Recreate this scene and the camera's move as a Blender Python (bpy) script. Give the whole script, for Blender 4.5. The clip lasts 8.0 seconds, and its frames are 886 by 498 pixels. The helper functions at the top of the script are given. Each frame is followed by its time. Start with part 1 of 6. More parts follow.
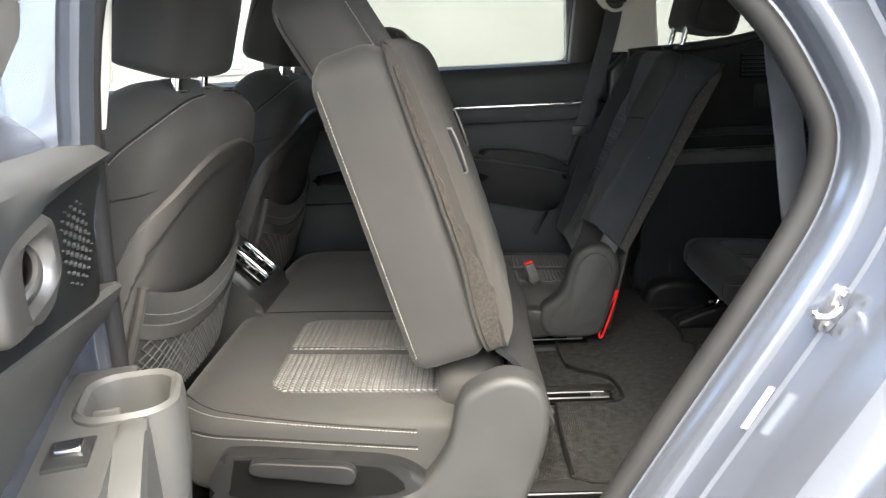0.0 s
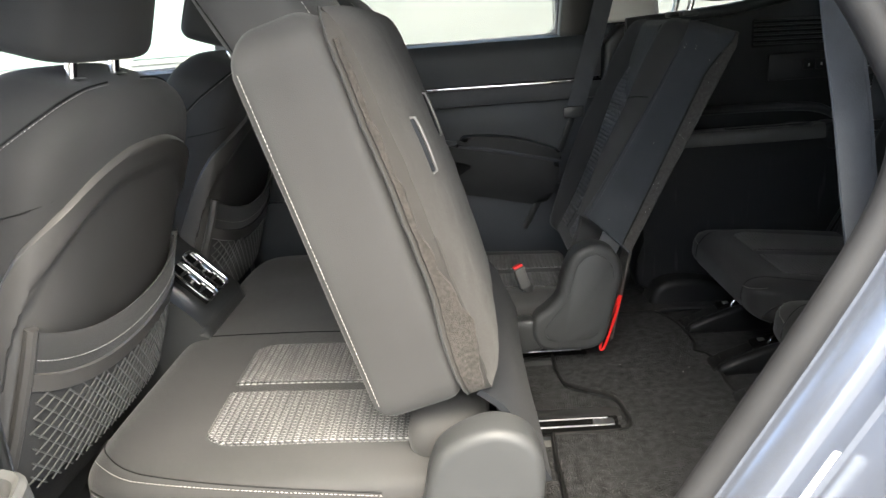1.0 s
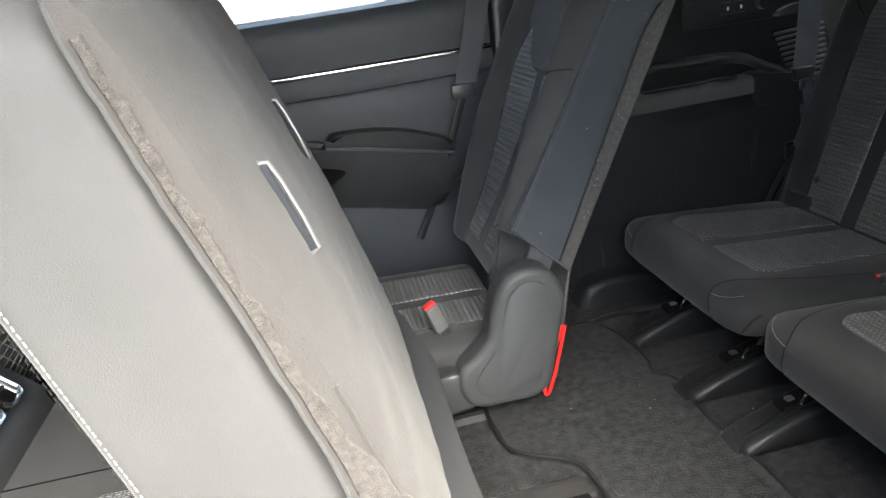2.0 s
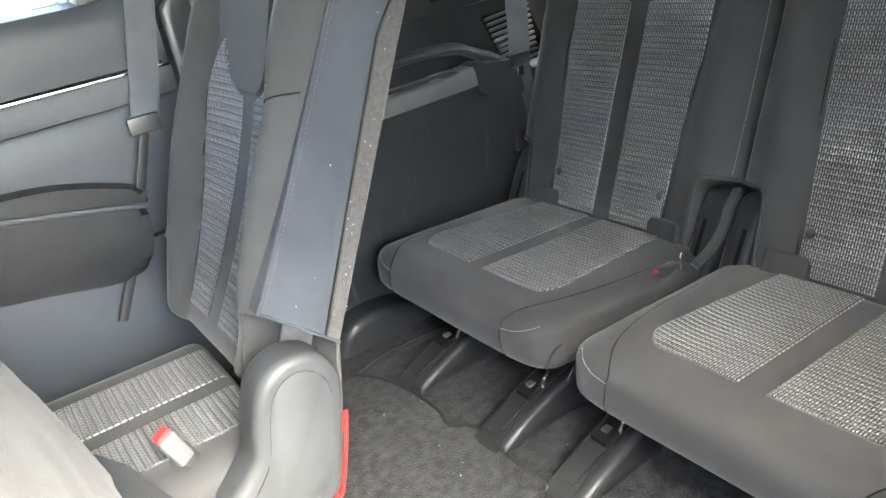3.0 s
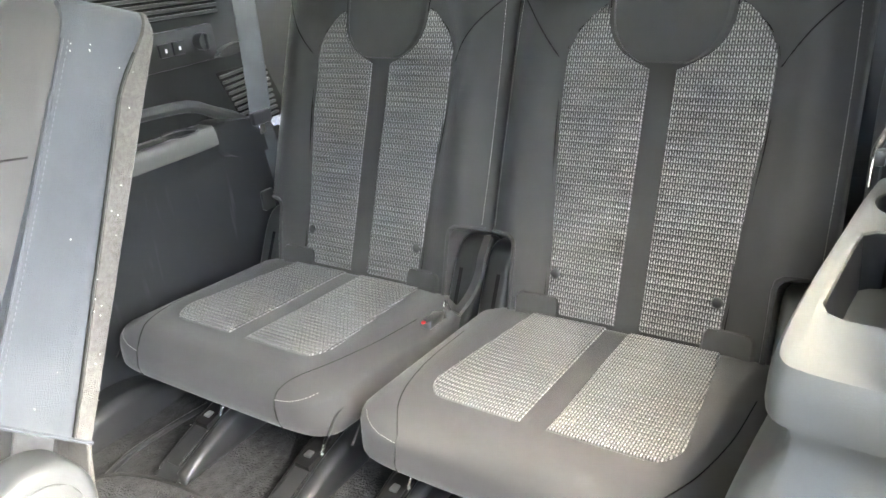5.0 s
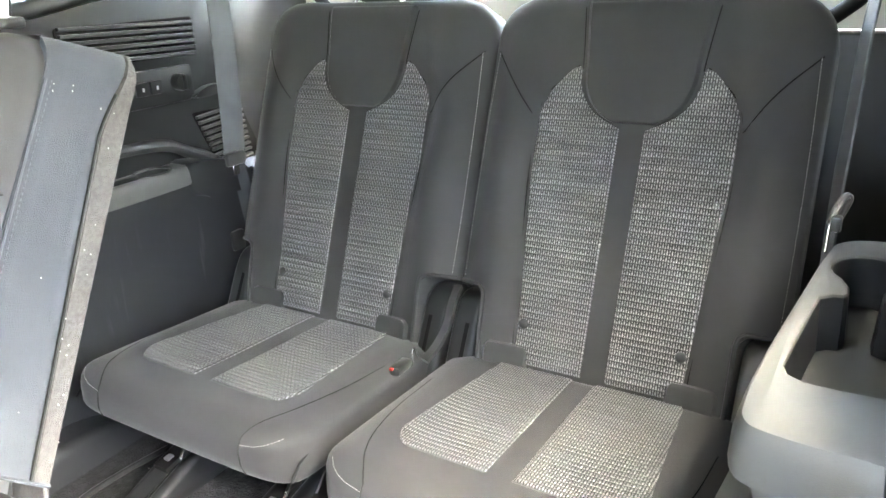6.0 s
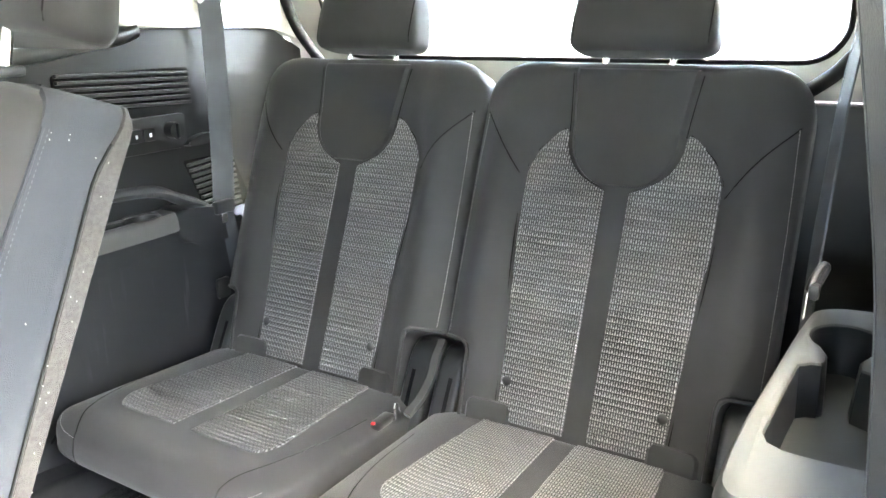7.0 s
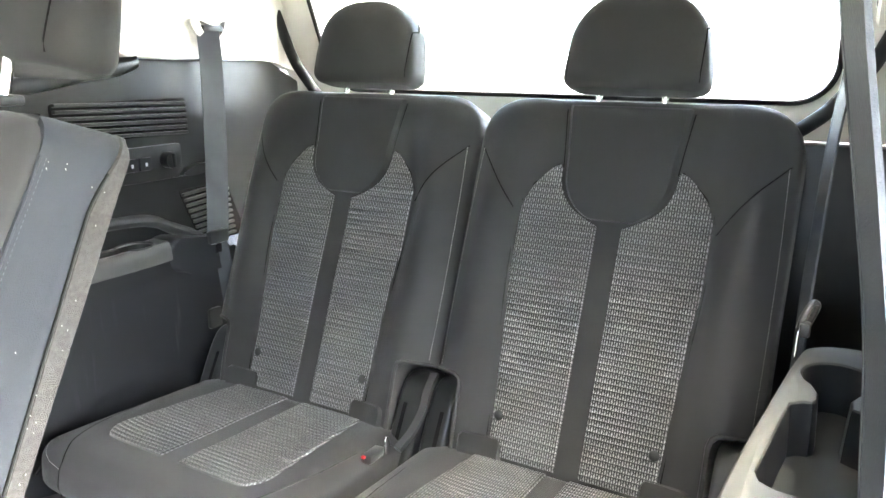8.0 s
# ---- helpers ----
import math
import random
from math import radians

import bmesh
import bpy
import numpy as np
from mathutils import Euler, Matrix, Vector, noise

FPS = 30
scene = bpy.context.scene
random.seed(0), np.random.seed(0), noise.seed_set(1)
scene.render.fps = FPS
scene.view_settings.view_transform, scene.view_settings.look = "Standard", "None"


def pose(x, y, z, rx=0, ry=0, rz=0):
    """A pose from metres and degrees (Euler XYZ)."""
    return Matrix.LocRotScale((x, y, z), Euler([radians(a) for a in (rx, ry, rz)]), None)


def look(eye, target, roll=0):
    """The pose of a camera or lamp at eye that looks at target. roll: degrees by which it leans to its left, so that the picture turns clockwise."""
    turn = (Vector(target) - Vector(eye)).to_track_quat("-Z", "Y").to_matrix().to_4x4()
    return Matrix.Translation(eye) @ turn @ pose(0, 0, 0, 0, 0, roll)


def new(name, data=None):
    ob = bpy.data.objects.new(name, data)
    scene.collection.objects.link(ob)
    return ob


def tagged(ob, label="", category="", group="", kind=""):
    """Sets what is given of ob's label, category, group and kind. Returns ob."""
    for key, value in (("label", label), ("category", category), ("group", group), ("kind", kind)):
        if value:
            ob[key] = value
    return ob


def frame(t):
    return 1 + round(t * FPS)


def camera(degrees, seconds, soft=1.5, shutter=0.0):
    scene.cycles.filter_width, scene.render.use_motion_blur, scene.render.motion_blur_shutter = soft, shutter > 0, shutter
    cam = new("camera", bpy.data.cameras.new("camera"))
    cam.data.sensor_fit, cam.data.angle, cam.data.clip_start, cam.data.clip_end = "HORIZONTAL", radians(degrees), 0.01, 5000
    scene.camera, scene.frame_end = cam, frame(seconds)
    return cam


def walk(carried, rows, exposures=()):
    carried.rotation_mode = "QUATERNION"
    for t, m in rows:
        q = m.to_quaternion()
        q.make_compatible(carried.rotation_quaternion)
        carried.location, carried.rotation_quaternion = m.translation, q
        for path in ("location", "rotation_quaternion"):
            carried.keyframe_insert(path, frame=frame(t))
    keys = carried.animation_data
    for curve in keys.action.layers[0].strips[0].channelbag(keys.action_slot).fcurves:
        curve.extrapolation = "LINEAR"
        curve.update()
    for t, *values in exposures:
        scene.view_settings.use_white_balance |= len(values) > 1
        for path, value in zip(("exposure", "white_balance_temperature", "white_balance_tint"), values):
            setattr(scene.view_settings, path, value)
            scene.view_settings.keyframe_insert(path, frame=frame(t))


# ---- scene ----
from mathutils.geometry import tessellate_polygon

cam = camera(62.1, 8.0)
EXPOSURES = [(0.0, 4.25, 7400, 4), (1.2, 4.55, 7200, 4), (2.5, 6.5, 6950, 4), (3.0, 7.5, 7350, 4), (3.5, 8.1, 7500, 4), (5.0, 8.4, 7700, 4), (7.0, 8.32, 7700, 4), (8.0, 8.12, 7700, 4)]
PATH = [
    (0, (0.139, -1.675, 1.456), (0.039, 0.253, 0.934), -3.2),
    (0.5, (0.151, -1.622, 1.447), (0.044, 0.301, 0.91), -3.6),
    (1, (0.168, -1.421, 1.438), (0.083, 0.494, 0.867), -4.6),
    (1.2, (0.176, -1.333, 1.437), (0.095, 0.577, 0.851), -5.2),
    (2.3, (0.14, -0.86, 1.445), (0.59, 0.938, 0.695), -10.3),
    (2.5, (0.16, -0.788, 1.448), (0.752, 0.955, 0.667), -11.0),
    (3, (0.197, -0.675, 1.448), (1.142, 0.87, 0.6), -11.0),
    (3.5, (0.196, -0.63, 1.448), (1.375, 0.727, 0.571), -10.7),
    (4, (0.183, -0.619, 1.445), (1.513, 0.59, 0.568), -9.5),
    (4.5, (0.178, -0.615, 1.447), (1.611, 0.485, 0.589), -7.7),
    (5.8, (0.168, -0.61, 1.465), (1.737, 0.385, 0.724), -3.5),
    (6, (0.164, -0.61, 1.467), (1.75, 0.377, 0.753), -2.8),
    (6.5, (0.161, -0.611, 1.473), (1.781, 0.367, 0.825), -1.6),
    (7, (0.156, -0.611, 1.479), (1.804, 0.358, 0.891), -0.7),
    (7.5, (0.153, -0.611, 1.482), (1.82, 0.353, 0.942), -0.1),
    (8, (0.153, -0.612, 1.482), (1.831, 0.352, 0.977), 0.2),
]
walk(cam, [(t, look(eye, target, roll)) for t, eye, target, roll in PATH], exposures=EXPOSURES)

# ---------------------------------------------------------------- light
world = bpy.data.worlds.new("sky")
scene.world = world
world.use_nodes = True
wn, wl = world.node_tree.nodes, world.node_tree.links
sky = wn.new("ShaderNodeTexSky")
sky.sky_type, sky.sun_disc = "NISHITA", False
sky.sun_elevation, sky.sun_rotation = radians(57), radians(166)
sky.dust_density, sky.air_density, sky.ozone_density = 3.0, 0.6, 0.5
wl.new(sky.outputs[0], wn["Background"].inputs[0])
wn["Background"].inputs[1].default_value = 0.125
sun = new("sun", bpy.data.lights.new("sun", "SUN"))
sun.data.energy, sun.data.angle, sun.data.color = 1.40, radians(70), (0.99, 0.985, 0.965)
sun.matrix_world = look((0.20, -0.78, 1.24), (0, 0, 0))

# ---------------------------------------------------------------- materials


def node_material(name):
    m = bpy.data.materials.new(name)
    m.use_nodes = True
    n, l = m.node_tree.nodes, m.node_tree.links
    return m, n, l, n["Principled BSDF"]


def mixed(n, l, fac, a, b):
    mix = n.new("ShaderNodeMix")
    mix.data_type = "RGBA"
    l.new(fac, mix.inputs[0])
    for i, c in ((6, a), (7, b)):
        if isinstance(c, tuple):
            mix.inputs[i].default_value = (*c, 1)
        else:
            l.new(c, mix.inputs[i])
    return mix.outputs[2]


def noise_at(n, l, scale, detail=3.0, coords="Object"):
    tc = n.new("ShaderNodeTexCoord")
    t = n.new("ShaderNodeTexNoise")
    t.inputs["Scale"].default_value, t.inputs["Detail"].default_value = scale, detail
    l.new(tc.outputs[coords], t.inputs["Vector"])
    return t.outputs[0]


def ramp(n, l, fac, lo, hi):
    r = n.new("ShaderNodeMapRange")
    r.inputs[1].default_value, r.inputs[2].default_value = lo, hi
    l.new(fac, r.inputs[0])
    return r.outputs[0]


def bumped(n, l, shader, height, strength, distance):
    b = n.new("ShaderNodeBump")
    b.inputs["Strength"].default_value, b.inputs["Distance"].default_value = strength, distance
    l.new(height, b.inputs["Height"])
    l.new(b.outputs[0], shader.inputs["Normal"])


def grainy(name, a, b, coarse, fine, rough, bump=0.3, depth=0.0006, metal=0.0, sheen=0.0, soft=0.0, gloss=0.3):
    """A surface with broad stains from a to b, and a fine grain."""
    m, n, l, s = node_material(name)
    big, small = noise_at(n, l, coarse, 4), noise_at(n, l, fine, 2)
    l.new(mixed(n, l, ramp(n, l, big, 0.35, 0.7), a, b), s.inputs["Base Color"])
    s.inputs["Roughness"].default_value, s.inputs["Metallic"].default_value = rough, metal
    s.inputs["Specular IOR Level"].default_value = gloss
    if sheen:
        s.inputs["Sheen Weight"].default_value, s.inputs["Sheen Roughness"].default_value = sheen, 0.5
    if soft:
        fold = n.new("ShaderNodeMath")
        fold.operation = "MULTIPLY_ADD"
        fold.inputs[1].default_value = soft
        l.new(noise_at(n, l, 11, 1), fold.inputs[0])
        l.new(small, fold.inputs[2])
        small = fold.outputs[0]
    if bump:
        bumped(n, l, s, small, bump, depth)
    return m


M_CLOTH = grainy("dark_cloth", (0.0212, 0.0210, 0.0209), (0.0275, 0.0273, 0.0271), 5, 900, 0.62, 0.5, 0.0006, sheen=0.07, soft=2.5, gloss=0.06)
M_PLASTIC = grainy("black_plastic", (0.0185, 0.0190, 0.0192), (0.0240, 0.0246, 0.0249), 8, 700, 0.33, 0.3, 0.0004)
M_GREY_PLASTIC = grainy("grey_plastic", (0.052, 0.052, 0.050), (0.064, 0.064, 0.062), 7, 700, 0.42, 0.3, 0.0004)
# near-side trim: same plastic as the far side, daylight put into its tone
M_PALE = grainy("daylit_grey_plastic", (0.037, 0.0375, 0.034), (0.045, 0.0455, 0.041), 6, 700, 0.58, 0.3, 0.0004, gloss=0.25)
M_COVER = grainy("dark_grey_plastic", (0.0215, 0.0223, 0.0228), (0.0275, 0.0283, 0.0288), 8, 700, 0.50, 0.3, 0.0004, gloss=0.22)
M_BAND = grainy("matt_grey_trim", (0.046, 0.048, 0.050), (0.055, 0.057, 0.060), 6, 700, 0.6, 0.3, 0.0004, gloss=0.15)
M_LIP = grainy("tray_grey_plastic", (0.044, 0.044, 0.042), (0.054, 0.054, 0.052), 7, 700, 0.42, 0.3, 0.0004)
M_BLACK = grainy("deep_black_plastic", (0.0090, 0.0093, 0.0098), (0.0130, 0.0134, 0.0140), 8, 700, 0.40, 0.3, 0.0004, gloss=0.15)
M_TRIM = grainy("door_trim_plastic", (0.0205, 0.0235, 0.0268), (0.0255, 0.0290, 0.0330), 5, 600, 0.5, 0.35, 0.0005, gloss=0.25)
M_SEATBACK = grainy("seat_back_plastic", (0.040, 0.038, 0.036), (0.049, 0.047, 0.045), 6, 700, 0.38, 0.3, 0.0004)
M_DOOR = grainy("warm_grey_door_plastic", (0.044, 0.044, 0.043), (0.054, 0.054, 0.052), 6, 700, 0.38, 0.3, 0.0004)
M_CARPET = grainy("black_carpet", (0.0058, 0.0059, 0.0063), (0.0225, 0.0229, 0.0241), 60, 300, 0.95, 1.0, 0.006, sheen=0.03, gloss=0.05)
M_BACK_CARPET = grainy("grey_back_carpet", (0.0205, 0.0192, 0.0181), (0.0243, 0.0229, 0.0216), 9, 520, 0.95, 0.6, 0.0012, sheen=0.05, gloss=0.05)
M_CARPET_SMOOTH = grainy("dark_felt", (0.0085, 0.0094, 0.0110), (0.0121, 0.0132, 0.0155), 5, 500, 0.85, 0.4, 0.0006, sheen=0.02, gloss=0.08)
M_BINDING = grainy("mat_binding", (0.007, 0.007, 0.007), (0.011, 0.011, 0.011), 30, 900, 0.6, 0.4, 0.0006, gloss=0.08)
M_RUBBER = grainy("rubber_seal", (0.009, 0.009, 0.0095), (0.014, 0.014, 0.0147), 9, 500, 0.62, 0.3, 0.0005, gloss=0.22)
M_CHROME = grainy("bright_metal", (0.6, 0.6, 0.6), (0.75, 0.75, 0.75), 20, 300, 0.18, 0, metal=1.0)
M_STEEL = grainy("dull_steel", (0.2625, 0.2625, 0.2700), (0.3750, 0.3750, 0.3750), 30, 300, 0.42, 0.2, metal=1.0)
M_SATIN = grainy("satin_silver", (0.125, 0.121, 0.116), (0.155, 0.151, 0.146), 12, 400, 0.42, 0.1, 0.0003, metal=0.85)
M_PAINT = grainy("silver_blue_paint", (0.135, 0.150, 0.183), (0.150, 0.166, 0.201), 3, 1500, 0.20, 0.05, 0.0002, metal=0.75)
M_BEIGE = grainy("beige_trim", (0.5280, 0.5113, 0.4673), (0.5940, 0.5773, 0.5280), 5, 600, 0.6, 0.3, 0.0005)
M_LINER = grainy("headliner_cloth", (0.72, 0.71, 0.685), (0.78, 0.77, 0.745), 6, 900, 0.9, 0.4, 0.0006)
M_BELT = grainy("belt_webbing", (0.034, 0.037, 0.042), (0.046, 0.050, 0.056), 20, 600, 0.6, 0.6, 0.0006)
M_RED = grainy("red_webbing", (0.4125, 0.0090, 0.0090), (0.4875, 0.0150, 0.0150), 40, 700, 0.6, 0.5, 0.0006)
M_THREAD = grainy("pale_thread", (0.2720, 0.2640, 0.2480), (0.3360, 0.3280, 0.3120), 60, 900, 0.7, 0.2)
M_WHITE = grainy("white_sticker", (0.6000, 0.6000, 0.6000), (0.6560, 0.6560, 0.6560), 50, 300, 0.5, 0)
M_BUILDING = grainy("white_cladding", (0.118, 0.123, 0.116), (0.130, 0.135, 0.128), 0.7, 60, 0.6, 0.1, 0.002)
M_ASPHALT = grainy("grey_asphalt", (0.12, 0.12, 0.118), (0.17, 0.17, 0.166), 1.5, 120, 0.9, 0.6, 0.01)
M_SHED = grainy("bright_cladding", (0.74, 0.74, 0.73), (0.80, 0.80, 0.79), 0.7, 60, 0.6, 0.1, 0.002)
M_WINDOW = grainy("pale_window_pane", (0.085, 0.125, 0.118), (0.11, 0.15, 0.142), 1.0, 30, 0.15, 0)
M_SHELL = grainy("blue_black_cloth", (0.0225, 0.0248, 0.0280), (0.0295, 0.0322, 0.0360), 10, 800, 0.8, 0.7, 0.0012, sheen=0.05, gloss=0.08)
M_EDGE_CARPET = grainy("worn_edge_carpet", (0.036, 0.034, 0.031), (0.055, 0.052, 0.049), 220, 900, 0.95, 0.8, 0.003, sheen=0.05, gloss=0.05)
M_NAP = grainy("brown_rubbed_nap", (0.019, 0.017, 0.0152), (0.040, 0.036, 0.0325), 260, 900, 0.95, 1.0, 0.003, sheen=0.05, gloss=0.05)
# near-black for seams, and for painted shade in recesses and under seats
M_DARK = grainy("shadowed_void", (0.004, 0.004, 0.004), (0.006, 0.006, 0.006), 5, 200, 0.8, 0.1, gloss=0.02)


def scuffed():
    """Moulded plastic, far-side shade in its black, with pale upright scuffs and rubbed patches."""
    m, n, l, s = node_material("scuffed_black_plastic")
    at = n.new("ShaderNodeTexCoord")
    drawn = n.new("ShaderNodeVectorMath")
    drawn.operation = "MULTIPLY"
    drawn.inputs[1].default_value = (70.0, 70.0, 6.0)
    l.new(at.outputs["Object"], drawn.inputs[0])
    streak = n.new("ShaderNodeTexNoise")
    streak.inputs["Scale"].default_value, streak.inputs["Detail"].default_value = 1.0, 4.0
    l.new(drawn.outputs[0], streak.inputs["Vector"])
    mark = n.new("ShaderNodeMath")
    mark.operation = "MULTIPLY"
    l.new(ramp(n, l, streak.outputs[0], 0.60, 0.78), mark.inputs[0])
    l.new(ramp(n, l, noise_at(n, l, 7, 2), 0.42, 0.68), mark.inputs[1])
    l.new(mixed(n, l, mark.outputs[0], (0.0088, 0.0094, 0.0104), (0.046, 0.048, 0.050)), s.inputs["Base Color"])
    s.inputs["Roughness"].default_value, s.inputs["Specular IOR Level"].default_value = 0.5, 0.25
    bumped(n, l, s, noise_at(n, l, 700), 0.3, 0.0004)
    return m


M_SCUFFED = scuffed()


def woven():
    """Seat insert: pale woven dashes in staggered columns, parted by ribs."""
    m, n, l, s = node_material("woven_insert")
    uv = n.new("ShaderNodeUVMap")
    swap = n.new("ShaderNodeSeparateXYZ")
    l.new(uv.outputs[0], swap.inputs[0])

    def calc(op, a, b=None):
        node = n.new("ShaderNodeMath")
        node.operation = op
        for i, v in enumerate((a, b)):
            if v is None:
                continue
            if isinstance(v, (int, float)):
                node.inputs[i].default_value = v
            else:
                l.new(v, node.inputs[i])
        return node.outputs[0]

    column = calc("DIVIDE", swap.outputs[0], 0.0039)
    across = calc("SUBTRACT", calc("FRACT", column), 0.5)
    shift = calc("MULTIPLY", calc("FLOORED_MODULO", calc("FLOOR", column), 2.0), 0.5)
    along = calc("SUBTRACT", calc("FRACT", calc("ADD", calc("DIVIDE", swap.outputs[1], 0.0096), shift)), 0.5)
    dash = calc("ADD", calc("POWER", calc("DIVIDE", calc("ABSOLUTE", across), 0.33), 2.0), calc("POWER", calc("DIVIDE", calc("ABSOLUTE", along), 0.50), 2.0))
    thread = ramp(n, l, dash, 1.10, 0.45)
    rib = n.new("ShaderNodeMath")
    rib.operation = "PINGPONG"
    rib.inputs[1].default_value = 0.0048
    l.new(swap.outputs[1], rib.inputs[0])
    groove = ramp(n, l, rib.outputs[0], 0.0002, 0.0016)
    slub = n.new("ShaderNodeVectorMath")
    slub.operation = "MULTIPLY"
    slub.inputs[1].default_value = (9.0, 210.0, 1.0)
    l.new(uv.outputs[0], slub.inputs[0])
    yarn = n.new("ShaderNodeTexNoise")
    yarn.inputs["Scale"].default_value, yarn.inputs["Detail"].default_value = 1.0, 2.0
    l.new(slub.outputs[0], yarn.inputs["Vector"])
    tone = mixed(n, l, ramp(n, l, yarn.outputs[0], 0.34, 0.66), (0.72, 0.72, 0.72), (1.08, 1.08, 1.08))
    mul = n.new("ShaderNodeMix")
    mul.data_type, mul.blend_type = "RGBA", "MULTIPLY"
    mul.inputs[0].default_value = 1.0
    l.new(mixed(n, l, thread, (0.037, 0.037, 0.038), (0.205, 0.203, 0.200)), mul.inputs[6])
    l.new(tone, mul.inputs[7])
    l.new(mixed(n, l, groove, (0.052, 0.052, 0.051), mul.outputs[2]), s.inputs["Base Color"])
    s.inputs["Roughness"].default_value, s.inputs["Specular IOR Level"].default_value = 0.6, 0.2
    swell = calc("MULTIPLY", calc("POWER", ramp(n, l, rib.outputs[0], 0.0, 0.0048), 0.5), 1.35)
    bumped(n, l, s, calc("ADD", calc("MULTIPLY", thread, groove), swell), 0.9, 0.0024)
    return m


M_WOVEN = woven()


def glass(name, tint):
    m, n, l, s = node_material(name)
    s.inputs["Base Color"].default_value = (*tint, 1)
    s.inputs["Roughness"].default_value, s.inputs["Transmission Weight"].default_value, s.inputs["IOR"].default_value = 0.02, 1.0, 1.1
    return m


M_GLASS = glass("window_glass", (0.44, 0.47, 0.46))
M_CLEAR = glass("clear_glass", (0.88, 0.91, 0.90))
M_PRIVACY = glass("privacy_glass", (0.44, 0.465, 0.46))

# ---------------------------------------------------------------- mesh helpers


PLACE = Matrix()  # carries a space drawn in its own working metres to its place and size in the car


def stretch(old, new_place, sx, sy, sz):
    """The point old goes to new_place, and the rest stretches about it."""
    return Matrix.Translation(new_place) @ Matrix.Diagonal((sx, sy, sz, 1)) @ Matrix.Translation(-Vector(old))


def finish(name, bm, mat, smooth=True):
    bmesh.ops.transform(bm, matrix=PLACE, verts=bm.verts)
    bmesh.ops.recalc_face_normals(bm, faces=bm.faces)
    me = bpy.data.meshes.new(name)
    bm.to_mesh(me)
    bm.free()
    me.materials.append(mat)
    if smooth:
        me.shade_smooth()
        me.set_sharp_from_angle(angle=radians(38))
    return me


def part(name, bm, mat, parent=None, label="", smooth=True):
    """One mesh under a thing or a part; its points are in world metres."""
    ob = new(name, finish(name, bm, mat, smooth))
    if parent is not None:
        ob.parent = parent
        if parent.type == "EMPTY":
            ob.matrix_parent_inverse = parent.matrix_basis.inverted()
    if label:
        ob["label"] = label
    return ob


def structure(name, bm, mat, label, category="", smooth=True):
    return tagged(part(name, bm, mat, smooth=smooth), label, category or name, kind="structure")


def empty(name, m, label, category, group="", kind=""):
    ob = new(name)
    ob.empty_display_size = 0.05
    ob.matrix_basis = Matrix.Translation(PLACE @ m.translation)
    return tagged(ob, label, category, group, kind)


def box(bm, x0, x1, y0, y1, z0, z1, r=0.0, seg=3, m=None):
    made = bmesh.ops.create_cube(bm, size=1)["verts"]
    for v in made:
        v.co = Vector(((x0 + x1) / 2 + v.co.x * (x1 - x0), (y0 + y1) / 2 + v.co.y * (y1 - y0), (z0 + z1) / 2 + v.co.z * (z1 - z0)))
    if m is not None:
        bmesh.ops.transform(bm, matrix=m, verts=made)
    if r:
        edges = {e for v in made for e in v.link_edges}
        bmesh.ops.bevel(bm, geom=list(edges), offset=r, segments=seg, profile=0.5, affect="EDGES")
    return bm


def boxed(*a, **k):
    return box(bmesh.new(), *a, **k)


def loft(loops, closed=True, caps=True, bm=None):
    """A skin over loops of points, each of the same count."""
    bm = bm or bmesh.new()
    rings = [[bm.verts.new(p) for p in loop] for loop in loops]
    k = len(rings[0])
    for a, b in zip(rings, rings[1:]):
        for i in range(k if closed else k - 1):
            j = (i + 1) % k
            bm.faces.new((a[i], a[j], b[j], b[i]))
    if caps and closed:
        for ring in (rings[0], rings[-1]):
            bm.faces.new(ring)
    return bm


def tube(points, r, sides=10, bm=None, flat=1.0):
    """A round or flattened tube along points."""
    pts = [Vector(p) for p in points]
    loops = []
    side = None
    for i, p in enumerate(pts):
        d = (pts[min(i + 1, len(pts) - 1)] - pts[max(i - 1, 0)]).normalized()
        if side is None:
            side = d.orthogonal().normalized()
        side = (side - d * side.dot(d)).normalized()
        up = d.cross(side)
        loops.append([p + side * (r * math.cos(a)) + up * (r * flat * math.sin(a)) for a in (2 * math.pi * j / sides for j in range(sides))])
    return loft(loops, bm=bm)


def spline(points, steps=8):
    """Points on a smooth curve through the given ones."""
    p = [Vector(q) for q in points]
    p = [p[0] * 2 - p[1]] + p + [p[-1] * 2 - p[-2]]
    out = []
    for i in range(1, len(p) - 2):
        for s in range(steps):
            t = s / steps
            out.append(0.5 * (2 * p[i] + (p[i + 1] - p[i - 1]) * t + (2 * p[i - 1] - 5 * p[i] + 4 * p[i + 1] - p[i + 2]) * t * t + (3 * p[i] - p[i - 1] - 3 * p[i + 1] + p[i + 2]) * t ** 3))
    out.append(p[-2])
    return out


def strap(points, width, across, thick=0.0025, bm=None):
    """A flat band along points; across is its width's direction."""
    pts = [Vector(p) for p in points]
    across = Vector(across).normalized()
    loops = []
    for i, p in enumerate(pts):
        d = (pts[min(i + 1, len(pts) - 1)] - pts[max(i - 1, 0)]).normalized()
        a = (across - d * across.dot(d)).normalized() * (width / 2)
        n = d.cross(a).normalized() * (thick / 2)
        loops.append([p - a - n, p + a - n, p + a + n, p - a + n])
    return loft(loops, bm=bm)


